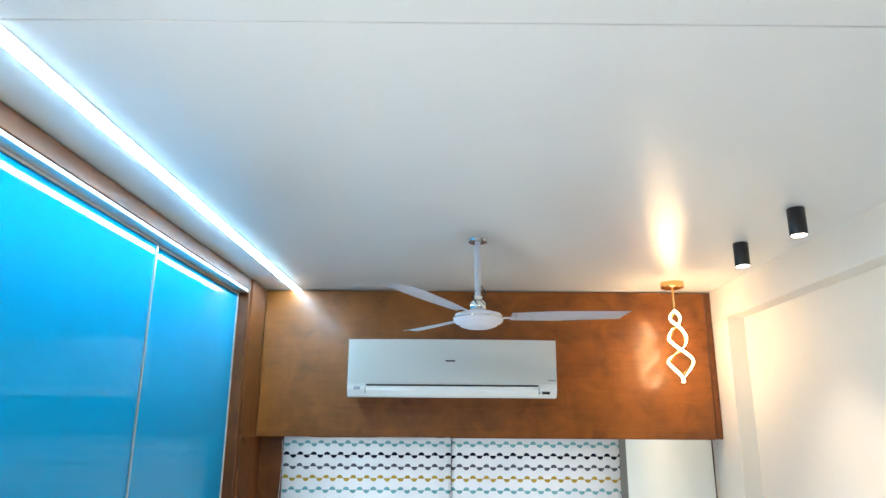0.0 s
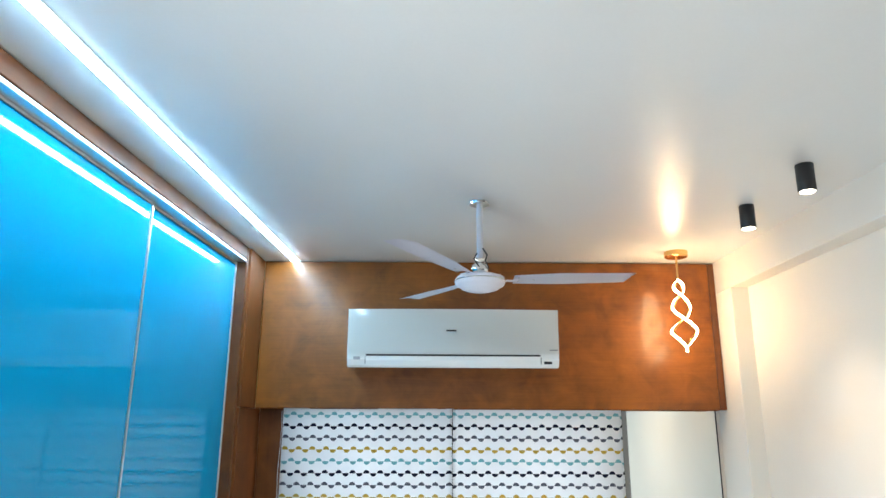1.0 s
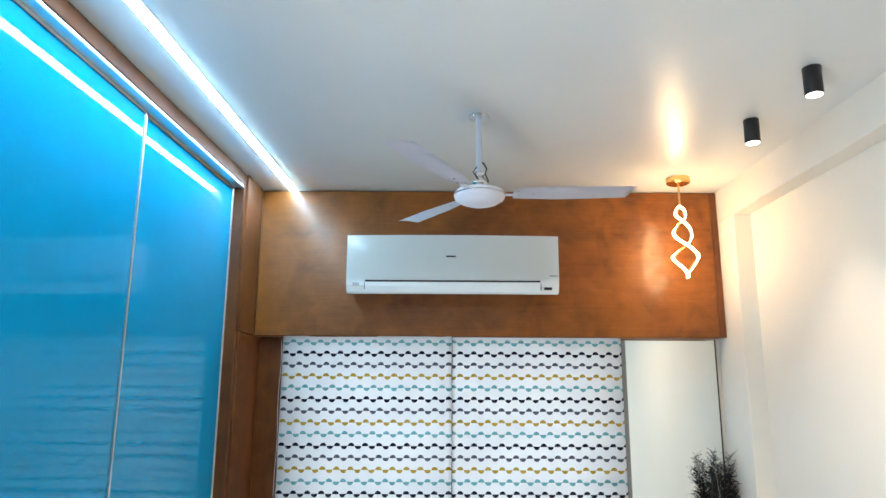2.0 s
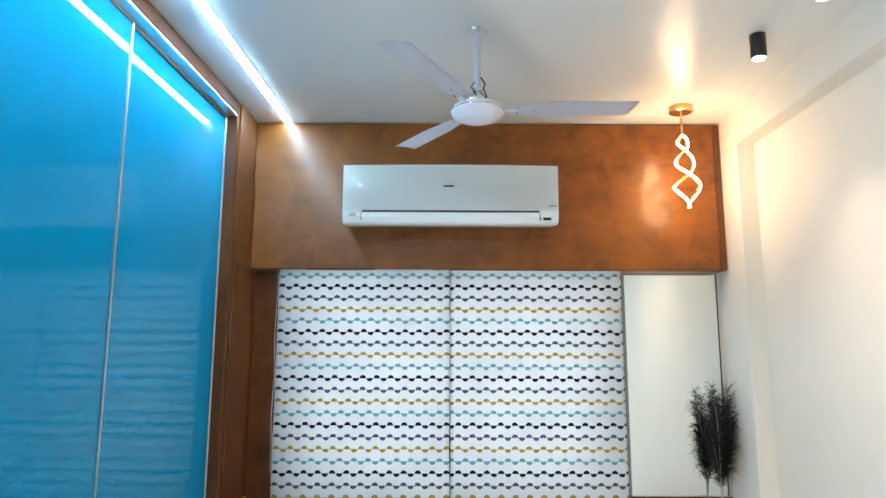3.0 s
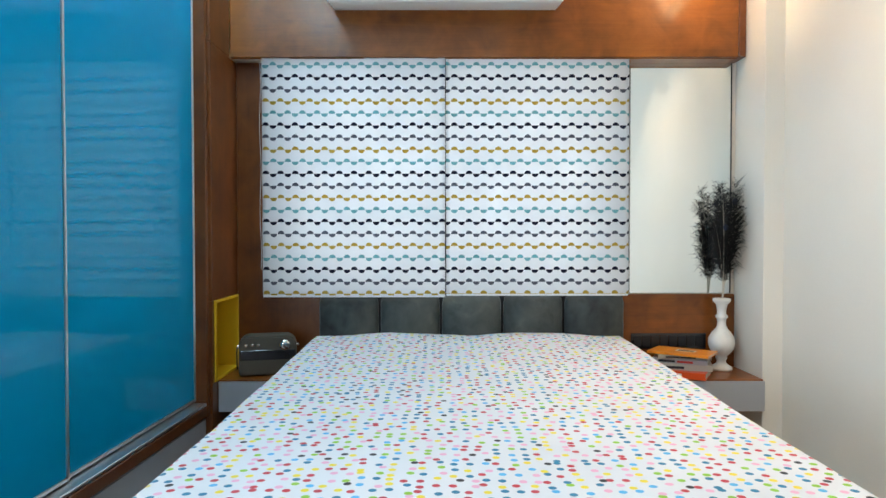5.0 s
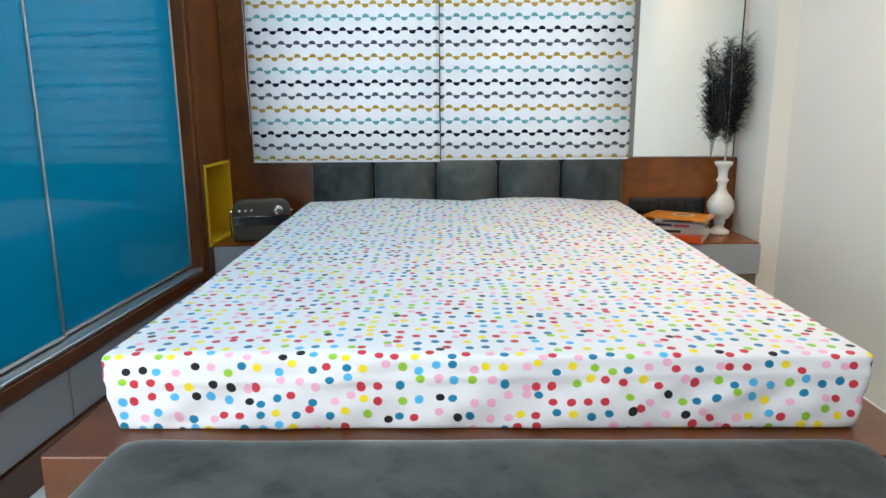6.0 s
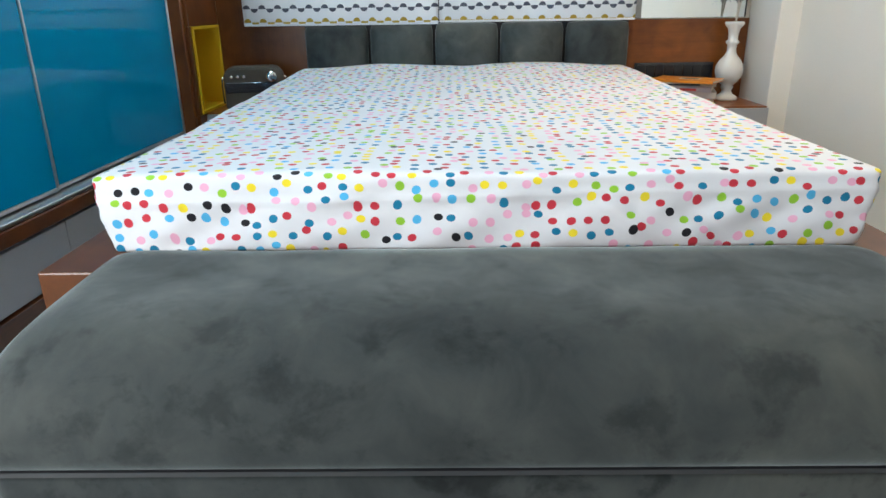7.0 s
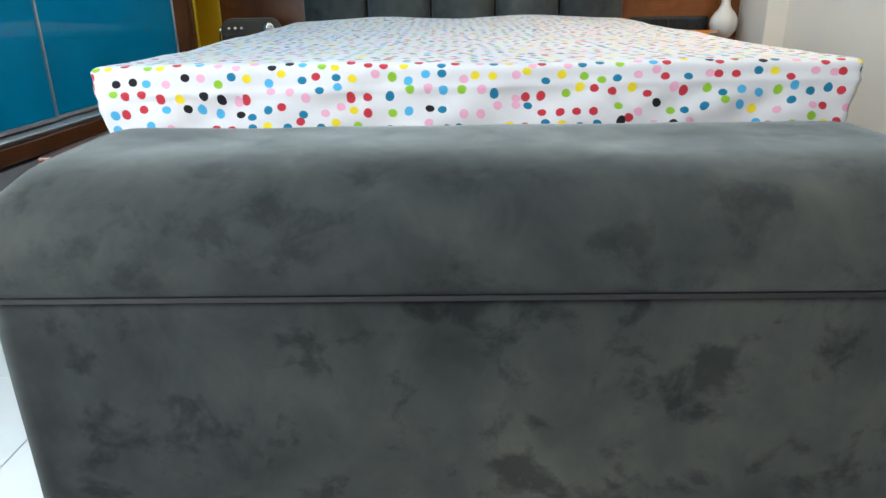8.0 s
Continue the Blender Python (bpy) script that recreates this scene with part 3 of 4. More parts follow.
for f in bm.faces:
    n = f.normal
    for loop in f.loops:
        c = loop.vert.co
        if abs(n.x) > 0.72:
            loop[uv].uv = (c.x + math.copysign(MZ1 - c.z, n.x), c.y)
        else:
            loop[uv].uv = (c.x, c.y + c.z - MZ1)
mattress = thing("mattress", 0.0, -0.97, MZ0, "mattress in a white fitted sheet with multicoloured dots on the bed", "mattress")
part("fitted_sheet", bm, SHEET, mattress, "white cotton sheet with multicoloured dots", True)
part("core", box(-MX + 0.04, MX - 0.04, MY0 + 0.04, MY1 - 0.03, MZ0 + 0.002, MZ1 - 0.03, 0.01, 2), HEM, mattress)

# ---------- bench at the foot of the bed ----------
bench = thing("storage_bench", 0.0, -2.3, 0.0, "grey velvet storage bench with a padded lid at the bed's foot", "bench")
BX0, BX1, BY0, BY1 = -0.672, 0.690, -2.545, -2.095


def pillow_top(c, d):
    ex = 1 - min(1, abs(c.x - 0.009) / 0.681) ** 30
    ey = 1 - min(1, abs(c.y + 2.32) / 0.228) ** (3.4 if c.y < -2.32 else 9)
    lump = 0.004 * noise.noise(Vector((c.x * 4, c.y * 5, 2.0)))
    return Vector((0, 0, max(0, d.z) * (0.070 * ex * ey + lump - 0.006)))


def chest(c, d):
    lump = 0.003 * noise.noise(Vector((c.x * 5, c.z * 5, 4.0)))
    return Vector((0, d.y * lump, 0))


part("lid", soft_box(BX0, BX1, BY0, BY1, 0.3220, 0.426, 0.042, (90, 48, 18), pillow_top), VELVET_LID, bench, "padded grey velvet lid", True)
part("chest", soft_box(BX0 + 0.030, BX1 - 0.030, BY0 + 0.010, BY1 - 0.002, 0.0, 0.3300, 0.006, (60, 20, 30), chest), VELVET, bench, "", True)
# protruding black strip paints the shade of the gap under the lid
part("seam", box(BX0 + 0.032, BX1 - 0.032, BY0 + 0.0040, BY1 - 0.004, 0.3305, 0.3375), BLACK, bench, "black strip standing for the dark gap below the lid")

# ---------- roman blinds ----------
def blind(name, x0, x1, z0, y, mat, drift):
    t = thing(name, (x0 + x1) / 2, y, z0, "flat white roman blind printed with rows of half discs", "blind", "window blinds")
    bm = bmesh.new()
    nx, nz = 40, 90
    grid = []
    for i in range(nx + 1):
        line = []
        for j in range(nz + 1):
            x, z = x0 + (x1 - x0) * i / nx, z0 + (PANEL_Z + 0.02 - z0) * j / nz
            edge = min(1, min(i, nx - i) / 3)
            wave = 0.004 * noise.noise(Vector((x * 3 + drift, z * 2.0, 0.5))) + 0.0018 * math.sin(z / 0.242 * 2 * math.pi)
            side = 0.004 * noise.noise(Vector((drift, z * 4, 2.2))) * (1 - edge)
            line.append(bm.verts.new((x + side, y + wave, z)))
        grid.append(line)
    for i in range(nx):
        for j in range(nz):
            bm.faces.new((grid[i][j], grid[i + 1][j], grid[i + 1][j + 1], grid[i][j + 1]))
    bmesh.ops.solidify(bm, geom=bm.faces[:], thickness=0.0015)
    bmesh.ops.recalc_face_normals(bm, faces=bm.faces)
    part("cloth", bm, mat, t, "", True)
    part("hem", box(x0 + 0.002, x1 - 0.002, y - 0.004, y + 0.006, z0 - 0.003, z0 + 0.006, 0.002, 1), HEM, t, "white hem with a batten")
    return t


left_blind = blind("roman_blind", -1.006, -0.1055, 0.796, 0.043, BLIND_A, 0.0)
blind("roman_blind", -0.102, 0.800, 0.803, 0.047, BLIND_B, 5.0)

# black strip behind the slit, its shade put into colour
part("gap_strip", box(-0.1065, -0.1005, 0.0515, 0.0535, 0.80, PANEL_Z), BLACK, left_blind, "black strip that darkens the gap between the blinds")
cord = whole("blind_cord", tube([(-1.012 + 0.003 * math.sin(k * 0.9), 0.036, 1.95 - k * 0.06) for k in range(18)], 0.0011, 6), HEM, "thin white pull cord hanging beside the roman blind", "cord")

# ---------- air conditioner ----------
ac = thing("air_conditioner", -0.105, -0.1, 2.172, "white split air conditioner on the wood panel", "air conditioner")
AX0, AX1 = -0.645, 0.435
body = [(PANEL_Y - 0.002, 2.452), (-0.165, 2.463), (-0.196, 2.455), (-0.205, 2.43), (-0.214, 2.33), (-0.213, 2.245), (-0.209, 2.205), (-0.194, 2.176), (-0.176, 2.167), (PANEL_Y - 0.002, 2.194)]
part("body", extrude_profile(body, AX0, AX1, 0.006), AC_MATT, ac, "", False)
front = bmesh.new()
nx, nz = 30, 14
rows_front = []
for j in range(nz + 1):
    w = j / nz
    line = []
    for i in range(nx + 1):
        s = 2 * i / nx - 1
        z_low = 2.243 - 0.009 * abs(s) ** 2.2
        z = 2.460 + (z_low - 2.460) * w
        y = -0.2230 + 0.009 * w * w - (0.018 + 0.004 * w) * (1 - s * s)
        line.append(front.verts.new((-0.105 + s * 0.538, y, z)))
    rows_front.append(line)
for j in range(nz):
    for i in range(nx):
        front.faces.new((rows_front[j][i], rows_front[j + 1][i], rows_front[j + 1][i + 1], rows_front[j][i + 1]))
bmesh.ops.solidify(front, geom=front.faces[:], thickness=0.012)
bmesh.ops.recalc_face_normals(front, faces=front.faces)
for e in front.edges:
    if len(e.link_faces) == 2 and e.calc_face_angle(0.0) > 0.7:
        e.smooth = False
part("front_cover", front, AC_WHITE, ac, "glossy white front cover", True)
part("air_slot", box(-0.548, 0.338, -0.2160, -0.190, 2.2235, 2.2315), BLACK, ac, "dark air slot")
part("flap", extrude_profile([(-0.2140, 2.221), (-0.2110, 2.200), (-0.1965, 2.1745), (-0.186, 2.178), (-0.198, 2.204), (-0.203, 2.219)], -0.549, 0.339, 0.002), AC_WHITE, ac, "white air flap")
part("flap_gap", box(-0.5535, -0.5505, -0.2105, -0.190, 2.185, 2.230), BLACK, ac, "dark gap beside the flap")
part("flap_gap", box(0.3405, 0.3435, -0.2105, -0.190, 2.185, 2.230), BLACK, ac, "dark gap beside the flap")
part("display", box(0.358, 0.398, -0.2070, -0.190, 2.186, 2.199, 0.001, 1), BLACK, ac, "small dark display")
part("emblem", box(-0.140, -0.090, -0.2448, -0.234, 2.346, 2.353, 0.001, 1), BLACK, ac, "small dark emblem bar")
part("badge", box(-0.612, -0.578, -0.2110, -0.192, 2.204, 2.220, 0.001, 1), GREY_LAM, ac, "small grey badge")
part("badge", box(0.385, 0.425, -0.2262, -0.212, 2.252, 2.257, 0.0005, 1), GREY_LAM, ac, "small grey badge")

# ---------- ceiling fan ----------
FX, FY, FZ = -0.014, -1.022, 2.435
fan = thing("ceiling_fan", FX, FY, FZ, "white three-bladed ceiling fan hanging on a rod", "ceiling fan")
part("rose", lathe([(0.040, -0.012), (0.042, -0.004), (0.040, -0.001)], FX, FY, CEIL, 24), CHROME, fan, "dull metal ceiling plate")
part("rod", tube([(FX, FY, CEIL - 0.012), (FX, FY, FZ + 0.06)], 0.0125, 16), FAN_WHITE, fan)
part("hanger_cup", lathe([(0.012, 0.028), (0.030, 0.034), (0.036, 0.055), (0.030, 0.074), (0.016, 0.082)], FX, FY, FZ, 24), CHROME, fan, "worn metal hanger cup", True)
part("motor", lathe([(0.012, -0.036), (0.050, -0.033), (0.074, -0.025), (0.077, -0.020), (0.094, -0.012), (0.099, -0.004), (0.101, 0.004), (0.096, 0.010), (0.099, 0.014), (0.092, 0.024), (0.060, 0.034), (0.020, 0.036)], FX, FY, FZ, 48), FAN_WHITE, fan, "", True)
part("trim_ring", lathe([(0.096, 0.0055), (0.1025, 0.0065), (0.1025, 0.0095), (0.096, 0.0105)], FX, FY, FZ, 48), CHROME, fan, "thin dull ring", True)
part("clamp", box(FX - 0.018, FX + 0.018, FY - 0.022, FY + 0.022, FZ + 0.080, FZ + 0.100, 0.004, 1), CHROME, fan, "worn metal clamp")
part("wire", tube([(FX - 0.012, FY - 0.014, FZ + 0.12), (FX - 0.026, FY - 0.022, FZ + 0.095), (FX - 0.012, FY - 0.034, FZ + 0.07), (FX + 0.004, FY - 0.03, FZ + 0.045)], 0.0025, 6), BLACK, fan, "dark loose wire")
part("wire", tube([(FX + 0.012, FY - 0.012, FZ + 0.14), (FX + 0.028, FY - 0.02, FZ + 0.11), (FX + 0.02, FY - 0.03, FZ + 0.085), (FX + 0.034, FY - 0.02, FZ + 0.06), (FX + 0.02, FY - 0.01, FZ + 0.04)], 0.003, 6), BLACK, fan, "dark loose wire")
for turn in (0, 119.5, 240):
    m = Matrix.Translation((FX, FY, FZ)) @ Matrix.Rotation(radians(turn + 1), 4, "Z")
    bm = bmesh.new()
    line = []
    for i in range(13):
        w = i / 12
        r = 0.135 + w * 0.475
        half = 0.042 + 0.022 * min(1, w * 2.5) - 0.006 * w
        tip = 0.004 if i == 12 else 0
        pitch = radians(11 - 5 * w)
        pair = []
        for s in (-1, 0, 1):
            y = s * half
            pair.append(bm.verts.new((r + (tip if s < 0 else 0) - (0.016 if i == 12 and s > 0 else 0), y * math.cos(pitch), 0.016 - y * math.sin(pitch) + 0.006 * (1 - s * s) + 0.012 * w)))
        line.append(pair)
    for a, b in zip(line, line[1:]):
        for k in range(2):
            bm.faces.new((a[k], b[k], b[k + 1], a[k + 1]))
    bmesh.ops.solidify(bm, geom=bm.faces[:], thickness=0.0025)
    bmesh.ops.recalc_face_normals(bm, faces=bm.faces)
    bmesh.ops.transform(bm, matrix=m, verts=bm.verts)
    blade = part("blade", bm, FAN_WHITE, fan, "", True)
    bm = box(0.090, 0.150, -0.012, 0.012, 0.008, 0.012, 0.001, 1)
    bmesh.ops.transform(bm, matrix=m, verts=bm.verts)
    part("blade_arm", bm, FAN_WHITE, blade)
    for r, off in ((0.155, -0.018), (0.155, 0.018), (0.215, 0.0)):
        bm = lathe([(0.005, -0.003), (0.005, 0.0), (0.003, 0.001)], r, off, 0.0165 - off * 0.17, 10)
        bmesh.ops.transform(bm, matrix=m, verts=bm.verts)
        part("screw", bm, CHROME, blade, "small screw")

# ---------- spiral lamp ----------
SX, SY = 1.067, -0.225
lamp = thing("spiral_pendant_lamp", SX, SY, 2.24, "glowing warm twisted LED pendant lamp with a gold canopy", "pendant lamp")
part("canopy", lathe([(0.050, -0.034), (0.058, -0.030), (0.060, -0.026), (0.060, -0.002)], SX, SY, CEIL, 40), GOLD, lamp, "gold metal canopy")
part("rod", tube([(SX, SY, CEIL - 0.034), (SX - 0.001, SY, 2.625)], 0.006, 12), GOLD, lamp, "gold rod")
def twist(sign, grow):
    """One strand of the double twist, pushed out from the axis by grow."""
    pts = []
    cuts_z = (2.622, 2.535, 2.405, 2.252)
    for i in range(91):
        w = i / 90
        z = 2.622 - w * 0.370
        k = 0 if z > cuts_z[1] else 1 if z > cuts_z[2] else 2
        phi = math.pi * (k + (cuts_z[k] - z) / (cuts_z[k] - cuts_z[k + 1])) - math.pi / 2
        a = 0.014 + 0.047 * min(1, w / 0.72)
        a *= min(1, w / 0.06 + 0.15) * min(1, ((1 - w) / 0.30) ** 0.85 + 0.03)
        a += grow
        pts.append((SX - 0.002 + 0.019 * w + sign * a * math.cos(phi), SY + sign * a * math.sin(phi), z))
    return pts


for sign in (1, -1):
    part("light_tube", tube(twist(sign, 0.0035), 0.0052, 10), SPIRAL_MAT, lamp, "glowing warm light tube", True)
    part("metal_band", tube(twist(sign, -0.0030), 0.0064, 10), GOLD, lamp, "gold inner band", True)

# ---------- spot lights on the ceiling ----------
def ceiling_spot(x, y):
    s = thing("ceiling_spotlight", x, y, CEIL - 0.1, "black cylinder spotlight mounted on the ceiling, lit", "spotlight", "ceiling spotlights")
    part("housing", lathe([(0.026, -0.098), (0.0285, -0.100), (0.030, -0.098), (0.030, -0.002), (0.028, -0.0005)], x, y, CEIL, 32), BLACK, s, "matt black cylinder", True)
    part("lens", lathe([(0.024, -0.1015), (0.0255, -0.1003)], x, y, CEIL, 24), LENS_MAT, s, "glowing lens")
    lampdata = bpy.data.lights.new("spot_beam", "SPOT")
    lampdata.energy, lampdata.color = SPOT_WATTS, (1.0, 0.78, 0.54)
    lampdata.spot_size, lampdata.spot_blend, lampdata.shadow_soft_size = radians(84), 1.0, 0.025
    light = new("spot_beam", lampdata)
    light.parent = s
    light.matrix_basis = pose(0, 0, -0.012)


for y in (-1.0, -1.455):
    ceiling_spot(1.096, y)


def downlight(x, y):
    d = thing("recessed_downlight", x, y, CEIL - 0.006, "round recessed ceiling downlight, lit", "ceiling light", "recessed downlights")
    part("ring", lathe([(0.040, -0.006), (0.052, -0.005), (0.054, -0.0005)], x, y, CEIL, 32), AC_MATT, d, "white ring")
    part("lens", lathe([(0.036, -0.0078), (0.038, -0.0062)], x, y, CEIL, 24), DOWN_MAT, d, "glowing lens")
    data = bpy.data.lights.new("downlight_beam", "AREA")
    data.shape, data.size, data.energy, data.color = "DISK", 0.07, DOWN_WATTS, (1.0, 0.97, 0.92)
    light = new("downlight_beam", data)
    light.parent = d
    light.matrix_basis = pose(0, 0, -0.006)


for x, y in ((-0.42, -3.0), (0.26, -3.0), (-0.42, -3.6), (0.26, -3.6)):
    downlight(x, y)

# ---------- things on the nightstands ----------
TOP = 0.432
vase = thing("marble_vase", 1.262, 0.045, TOP, "turned white marble vase holding feathers on the nightstand", "vase")
prof = [(0.050, 0.0), (0.052, 0.006), (0.050, 0.016), (0.036, 0.024), (0.024, 0.034), (0.021, 0.046), (0.026, 0.056), (0.028, 0.062), (0.024, 0.068), (0.040, 0.082), (0.056, 0.105), (0.063, 0.135), (0.060, 0.160), (0.046, 0.185), (0.030, 0.202), (0.022, 0.218), (0.020, 0.235), (0.021, 0.252), (0.029, 0.260), (0.029, 0.268), (0.021, 0.276), (0.022, 0.300), (0.027, 0.325), (0.040, 0.338), (0.043, 0.348), (0.040, 0.354), (0.030, 0.354), (0.022, 0.330), (0.016, 0.30)]
part("body", lathe(prof, 1.262, 0.045, TOP, 48), MARBLE, vase, "", True)


def feather(seed, length, lean, turn, dense):
    """A dark peacock feather: bare quill below, loose barbs above, an eye near the tip."""
    rnd = random.Random(seed)
    t = thing("peacock_feather", 1.262, 0.045, TOP + 0.31, "dark peacock feather standing in the marble vase", "feather", "feathers in the vase")
    bend = Vector((math.cos(turn), math.sin(turn), 0))

    def spine(w):
        return Vector((1.262, 0.045, TOP + 0.31)) + Vector((0, 0, length * w)) + bend * (lean * (0.25 * w + 0.75 * w * w)) + Vector((0.036 * w, -0.01 * w, 0))

    part("quill", tube([spine(i / 14) for i in range(15)], lambda w: 0.0022 * (1 - 0.75 * w), 5), QUILL, t, "pale quill")
    bm = bmesh.new()
    cross = Vector((-math.sin(turn), math.cos(turn), 0))
    for i in range(dense):
        w = 0.32 + 0.68 * (i / dense) ** 0.85
        p = spine(w)
        for s in (-1, 1):
            a = rnd.uniform(-0.9, 0.9)
            out = (cross * math.cos(a) + bend * math.sin(a)) * s
            reach = (0.024 + 0.058 * math.sin(math.pi * min(1, (w - 0.16) / 0.90))) * rnd.uniform(0.3, 1.3)
            droop = rnd.uniform(-0.35, 1.0)
            q = p + out * reach * 0.6 + Vector((0, 0, reach * (0.35 + droop * 0.45)))
            e = p + out * reach + Vector((rnd.uniform(-0.006, 0.006), rnd.uniform(-0.006, 0.006), reach * droop * rnd.uniform(0.6, 1.7)))
            side = Vector((0, 0, 0.0015))
            v = [bm.verts.new(c) for c in (p - side, p + side, q + side * 0.8, q - side * 0.8, e)]
            bm.faces.new((v[0], v[1], v[2], v[3]))
            bm.faces.new((v[3], v[2], v[4]))
    part("vane", bm, FEATHER, t, "dark hairy barbs")
    if seed % 5:
        return
    eye = lathe([(0.002, -0.002), (0.010, -0.0015), (0.013, 0.0), (0.010, 0.0015), (0.002, 0.002)], 0, 0, 0, 16)
    c = spine(0.84) + Vector((0, -0.012, 0))
    bmesh.ops.transform(eye, matrix=Matrix.Translation(c) @ Matrix.Rotation(radians(90), 4, "X") @ Matrix.Diagonal((1, 1.25, 1, 1)), verts=eye.verts)
    part("eye_spot", eye, EYE_BLUE, t, "dark blue eye spot")


rnd = random.Random(5)
for k, (length, lean) in enumerate(((0.62, 0.030), (0.60, 0.062), (0.50, 0.020), (0.53, 0.075), (0.44, 0.045), (0.47, 0.055), (0.40, 0.010), (0.38, 0.070), (0.55, 0.045), (0.56, 0.030))):
    turn = rnd.uniform(-0.7, 0.5) if k % 2 == 0 else rnd.uniform(2.5, 3.9)
    feather(20 + k, length, lean, turn, 130)


def book(x, y, z, w, d, h, turn, colour, name, label, stripe=None):
    cover = plain(name + "_cover", colour, 0.35, vary=0.12, grain=18, relief=0.02, coat=0.3)
    t = thing("book", x, y, z, label, "book", "stack of books")
    m = Matrix.Translation((x, y, z)) @ Matrix.Rotation(radians(turn), 4, "Z")
    for nm, mat, dims in (("back_cover", cover, (-w / 2, w / 2, -d / 2, d / 2, 0, 0.0015)), ("front_cover", cover, (-w / 2, w / 2, -d / 2, d / 2, h - 0.0015, h)), ("spine", cover, (-w / 2, w / 2, -d / 2 - 0.001, -d / 2 + 0.001, 0.0016, h - 0.0016)), ("pages", PAPER, (-w / 2 + 0.003, w / 2 - 0.003, -d / 2 + 0.0012, d / 2 - 0.003, 0.0016, h - 0.0016))):
        bm = box(*dims)
        bmesh.ops.transform(bm, matrix=m, verts=bm.verts)
        part(nm, bm, mat, t)
    for dims, c in stripe or ():
        bm = box(*dims)
        bmesh.ops.transform(bm, matrix=m, verts=bm.verts)
        part("print_bar", bm, c, t)


INK = plain("dark_print", (0.02, 0.02, 0.025), 0.5)
INK_WHITE = plain("white_print", (0.75, 0.74, 0.7), 0.5)
INK_RED = plain("red_print", (0.5, 0.03, 0.02), 0.5)
bz = TOP
book(1.012, -0.066, bz, 0.270, 0.175, 0.031, -30, (0.70, 0.085, 0.015), "orange_red", "thick orange-red paperback at the bottom of the stack", [((-0.09, 0.03, -0.0900, -0.0886, 0.006, 0.022), INK_WHITE)])
bz += 0.0315
book(1.038, -0.055, bz, 0.250, 0.160, 0.029, -17, (0.50, 0.46, 0.40), "cream", "thick cream paperback in the stack", [((-0.08, 0.0, -0.0825, -0.0811, 0.007, 0.019), INK)])
bz += 0.0295
book(1.030, -0.050, bz, 0.245, 0.155, 0.022, -26, (0.42, 0.40, 0.42), "pale_grey", "pale grey paperback with dark print in the stack", [((-0.095, -0.02, -0.0800, -0.0786, 0.005, 0.015), INK), ((-0.01, 0.06, -0.0800, -0.0786, 0.005, 0.015), INK_RED)])
bz += 0.0225
book(1.036, -0.050, bz, 0.240, 0.150, 0.017, -13, (0.46, 0.40, 0.33), "buff", "thin buff paperback in the stack", [((-0.085, 0.05, -0.0775, -0.0761, 0.004, 0.011), INK)])
bz += 0.0175
book(1.032, -0.058, bz, 0.285, 0.180, 0.011, -36, (0.80, 0.27, 0.02), "orange", "orange cover book on top of the stack", [((-0.03, 0.06, -0.015, 0.03, 0.011, 0.0114), INK_WHITE), ((-0.02, 0.05, -0.006, 0.020, 0.0114, 0.0117), INK)])

whole("power_cord", tube([(1.24 + 0.012 * math.sin(k * 0.8), 0.10, 0.283 - 0.028 * k) for k in range(11)], 0.003, 6), HEM, "white power cord hanging below the nightstand", "cord")

board = thing("switch_board", 1.02, 0.125, 0.525, "black glass switch and socket board on the wood wall", "switch board")
part("plate", box(0.835, 1.215, 0.121, 0.129, 0.522, 0.602, 0.003, 2), GLOSS_BLACK, board)
for k in range(8):
    part("switch", box(0.848 + k * 0.045, 0.888 + k * 0.045, 0.1185, 0.1205, 0.535, 0.589, 0.001, 1), BLACK, board)

radio = thing("retro_radio", -0.958, -0.045, TOP, "taupe and black retro radio with silver knob on the nightstand", "radio")
RM = Matrix.Translation((-0.958, -0.045, TOP)) @ Matrix.Rotation(radians(13), 4, "Z")


def rpart(name, bm, mat, label="", smooth=False, parent=None):
    bmesh.ops.transform(bm, matrix=RM, verts=bm.verts)
    return part(name, bm, mat, parent or radio, label, smooth)


def round_slab(half, z0, z1, low, high, y0, y1, bevel=0.006):
    """An upright slab with small corners below and wide ones above, its rims rounded."""
    outline = []
    for cx, cz, r, start in ((half, z1, high, 0), (-half, z1, high, 90), (-half, z0, low, 180), (half, z0, low, 270)):
        mx, mz = cx - math.copysign(r, cx), cz - (r if cz == z1 else -r)
        outline += [(mx + r * math.cos(radians(start + 15 * k)), mz + r * math.sin(radians(start + 15 * k))) for k in range(7)]
    bm = bmesh.new()
    near, far = [[bm.verts.new((x, y, z)) for x, z in outline] for y in (y0, y1)]
    bm.faces.new(near)
    bm.faces.new(far[::-1])
    for k in range(len(outline)):
        j = (k + 1) % len(outline)
        bm.faces.new((near[j], near[k], far[k], far[j]))
    bmesh.ops.recalc_face_normals(bm, faces=bm.faces)
    rim = [e for e in bm.edges if abs(e.verts[0].co.y - e.verts[1].co.y) < 1e-6]
    bmesh.ops.bevel(bm, geom=rim, offset=bevel, segments=3, profile=0.6, affect="EDGES")
    return bm


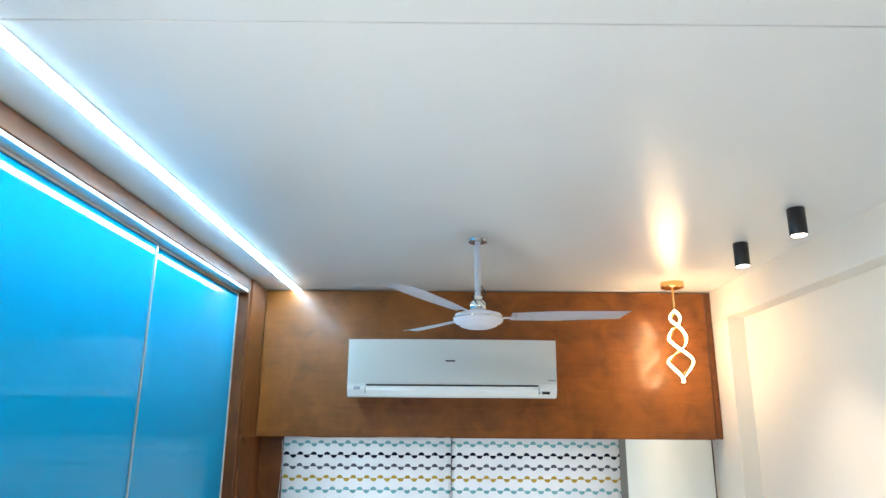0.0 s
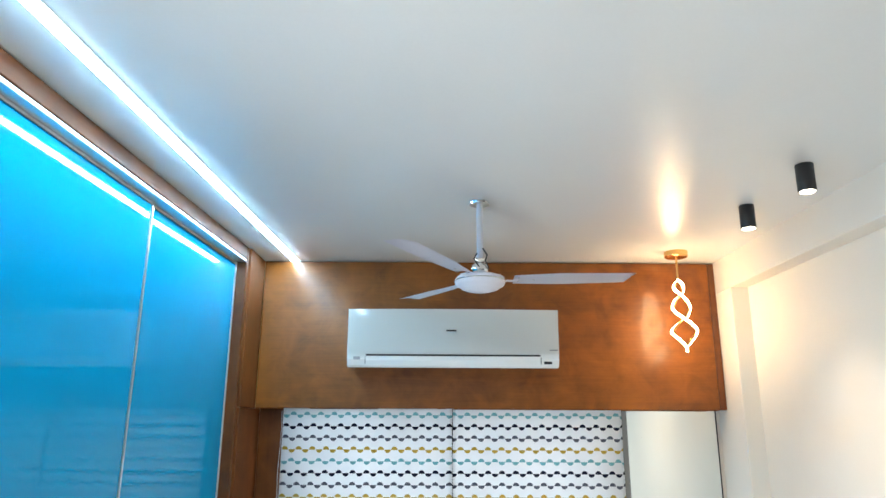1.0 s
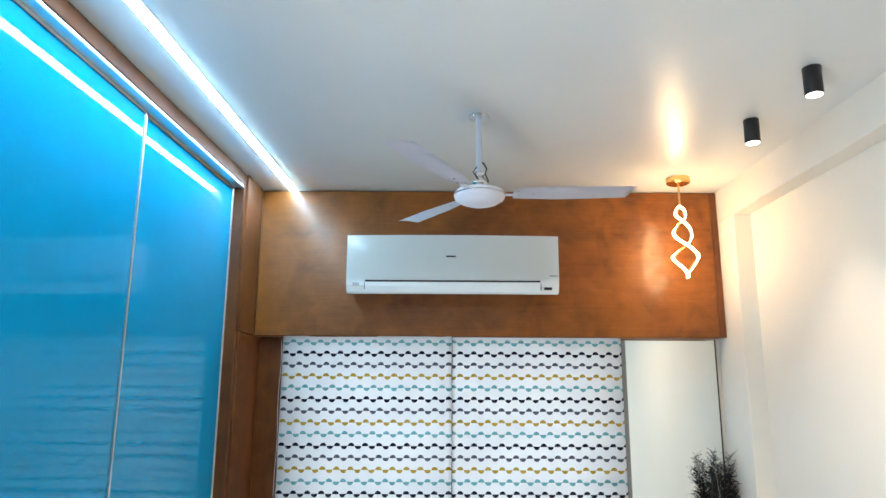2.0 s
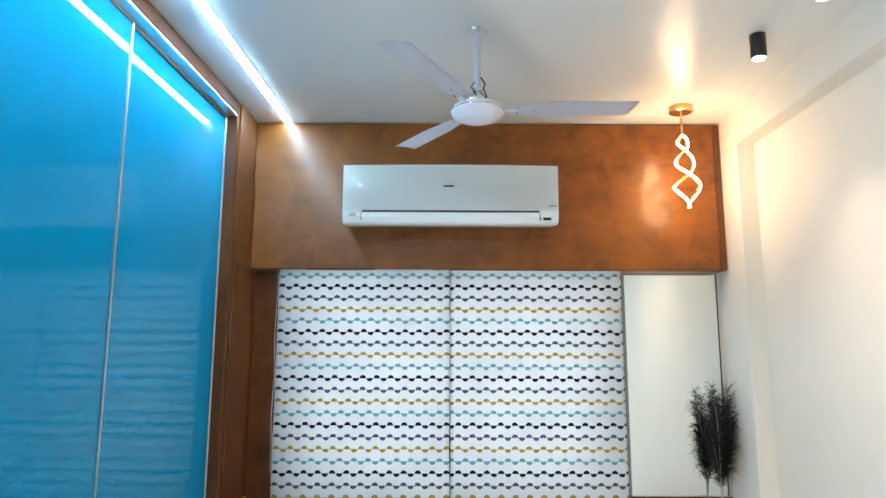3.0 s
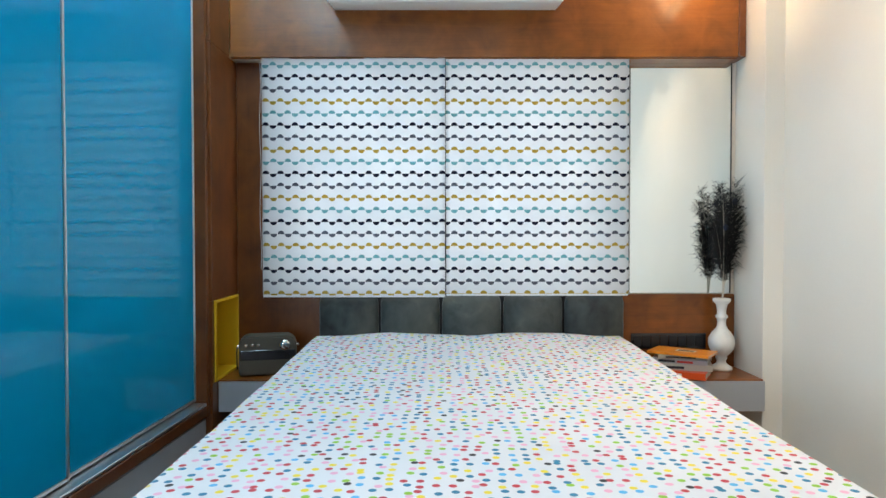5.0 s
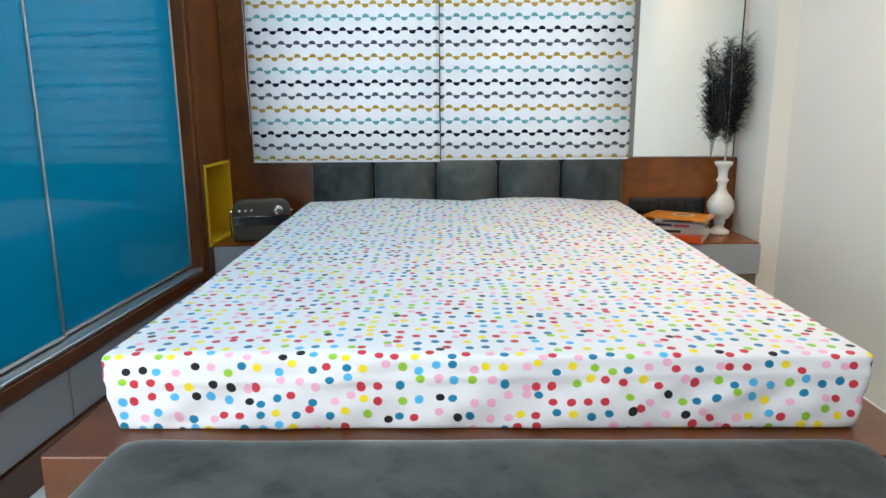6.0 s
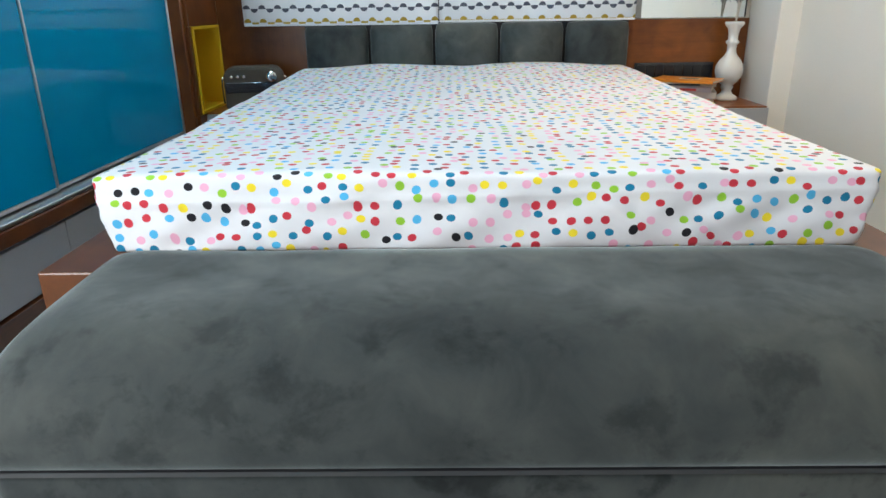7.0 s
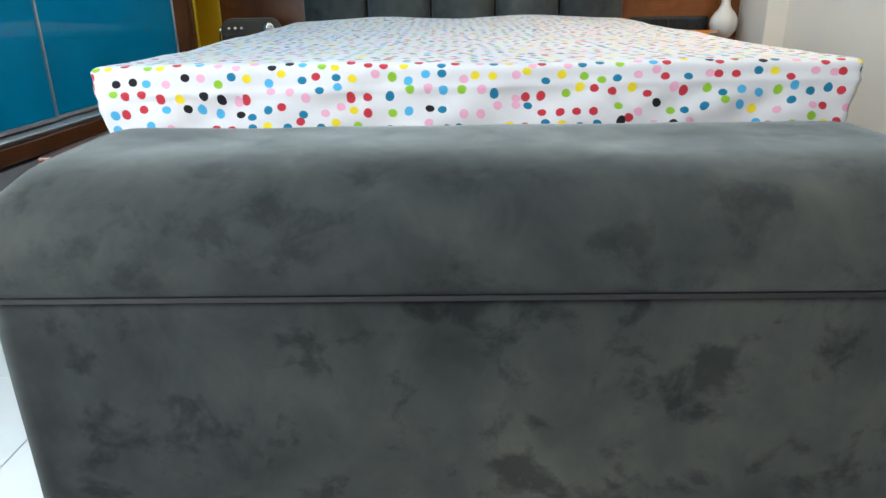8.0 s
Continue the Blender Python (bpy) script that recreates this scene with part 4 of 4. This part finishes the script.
rpart("body", round_slab(0.134, 0.004, 0.192, 0.018, 0.050, -0.052, 0.055), RADIO_GREY, "taupe leather-look casing")
rpart("front_frame", round_slab(0.126, 0.010, 0.182, 0.014, 0.044, -0.0555, -0.045, 0.002), RADIO_GREY, "taupe front")
rpart("speaker_band", box(-0.1262, 0.1262, -0.0585, -0.045, 0.078, 0.124, 0.002, 1), RADIO_BAND, "glossy black display band")
rpart("handle", tube([(-0.142, -0.012, 0.138), (-0.144, -0.02, 0.110), (-0.143, -0.02, 0.060), (-0.142, -0.015, 0.030)], 0.004, 8), BLACK, "dark folded strap", True)
for k in range(3):
    b = lathe([(0.0065, 0.0), (0.0065, 0.006), (0.005, 0.007)], 0, 0, 0, 16)
    bmesh.ops.transform(b, matrix=Matrix.Translation((-0.098 + 0.027 * k, -0.0550, 0.150)) @ Matrix.Rotation(radians(90), 4, "X"), verts=b.verts)
    rpart("button", b, CHROME, "small silver button")
b = lathe([(0.024, 0.0), (0.025, 0.004), (0.023, 0.014), (0.010, 0.016)], 0, 0, 0, 32)
bmesh.ops.transform(b, matrix=Matrix.Translation((0.078, -0.0550, 0.148)) @ Matrix.Rotation(radians(90), 4, "X"), verts=b.verts)
rpart("knob", b, CHROME, "silver tuning knob", True)
for sx in (-1, 1):
    b = lathe([(0.008, 0.0), (0.008, 0.010), (0.005, 0.012)], 0, 0, 0, 16)
    bmesh.ops.transform(b, matrix=Matrix.Translation((sx * 0.133, -0.01, 0.140)) @ Matrix.Rotation(radians(90 * sx), 4, "Y"), verts=b.verts)
    rpart("handle_stud", b, CHROME, "chrome handle stud")
for sx in (-1, 1):
    for sy in (-1, 1):
        rpart("foot", lathe([(0.008, 0.0), (0.008, 0.006)], sx * 0.09, sy * 0.03, 0, 12), BLACK)

# ---------- floor tiles ----------
floor = bpy.data.objects["floor"]
tile_mesh = None
for ix in range(-3, 4):
    for iy in range(-9, 2):
        x, y = -0.765 + 0.6 * ix, -2.17 + 0.6 * (iy + 4)
        x0, x1 = max(x + 0.001, WALL_L), min(x + 0.599, WALL_R)
        y0, y1 = max(y + 0.001, WALL_F), min(y + 0.599, WALL_B)
        if x1 - x0 < 0.02 or y1 - y0 < 0.02:
            continue
        full = x1 - x0 > 0.597 and y1 - y0 > 0.597
        if full and tile_mesh:
            t = new("tile", tile_mesh)
        else:
            bm = box(-(x1 - x0) / 2, (x1 - x0) / 2, -(y1 - y0) / 2, (y1 - y0) / 2, -0.0078, 0, 0.0008, 1)
            t = part("tile", bm, TILE)
            if full:
                tile_mesh = t.data
        t.parent = floor
        t.location = Vector(((x0 + x1) / 2, (y0 + y1) / 2, 0)) - floor.location
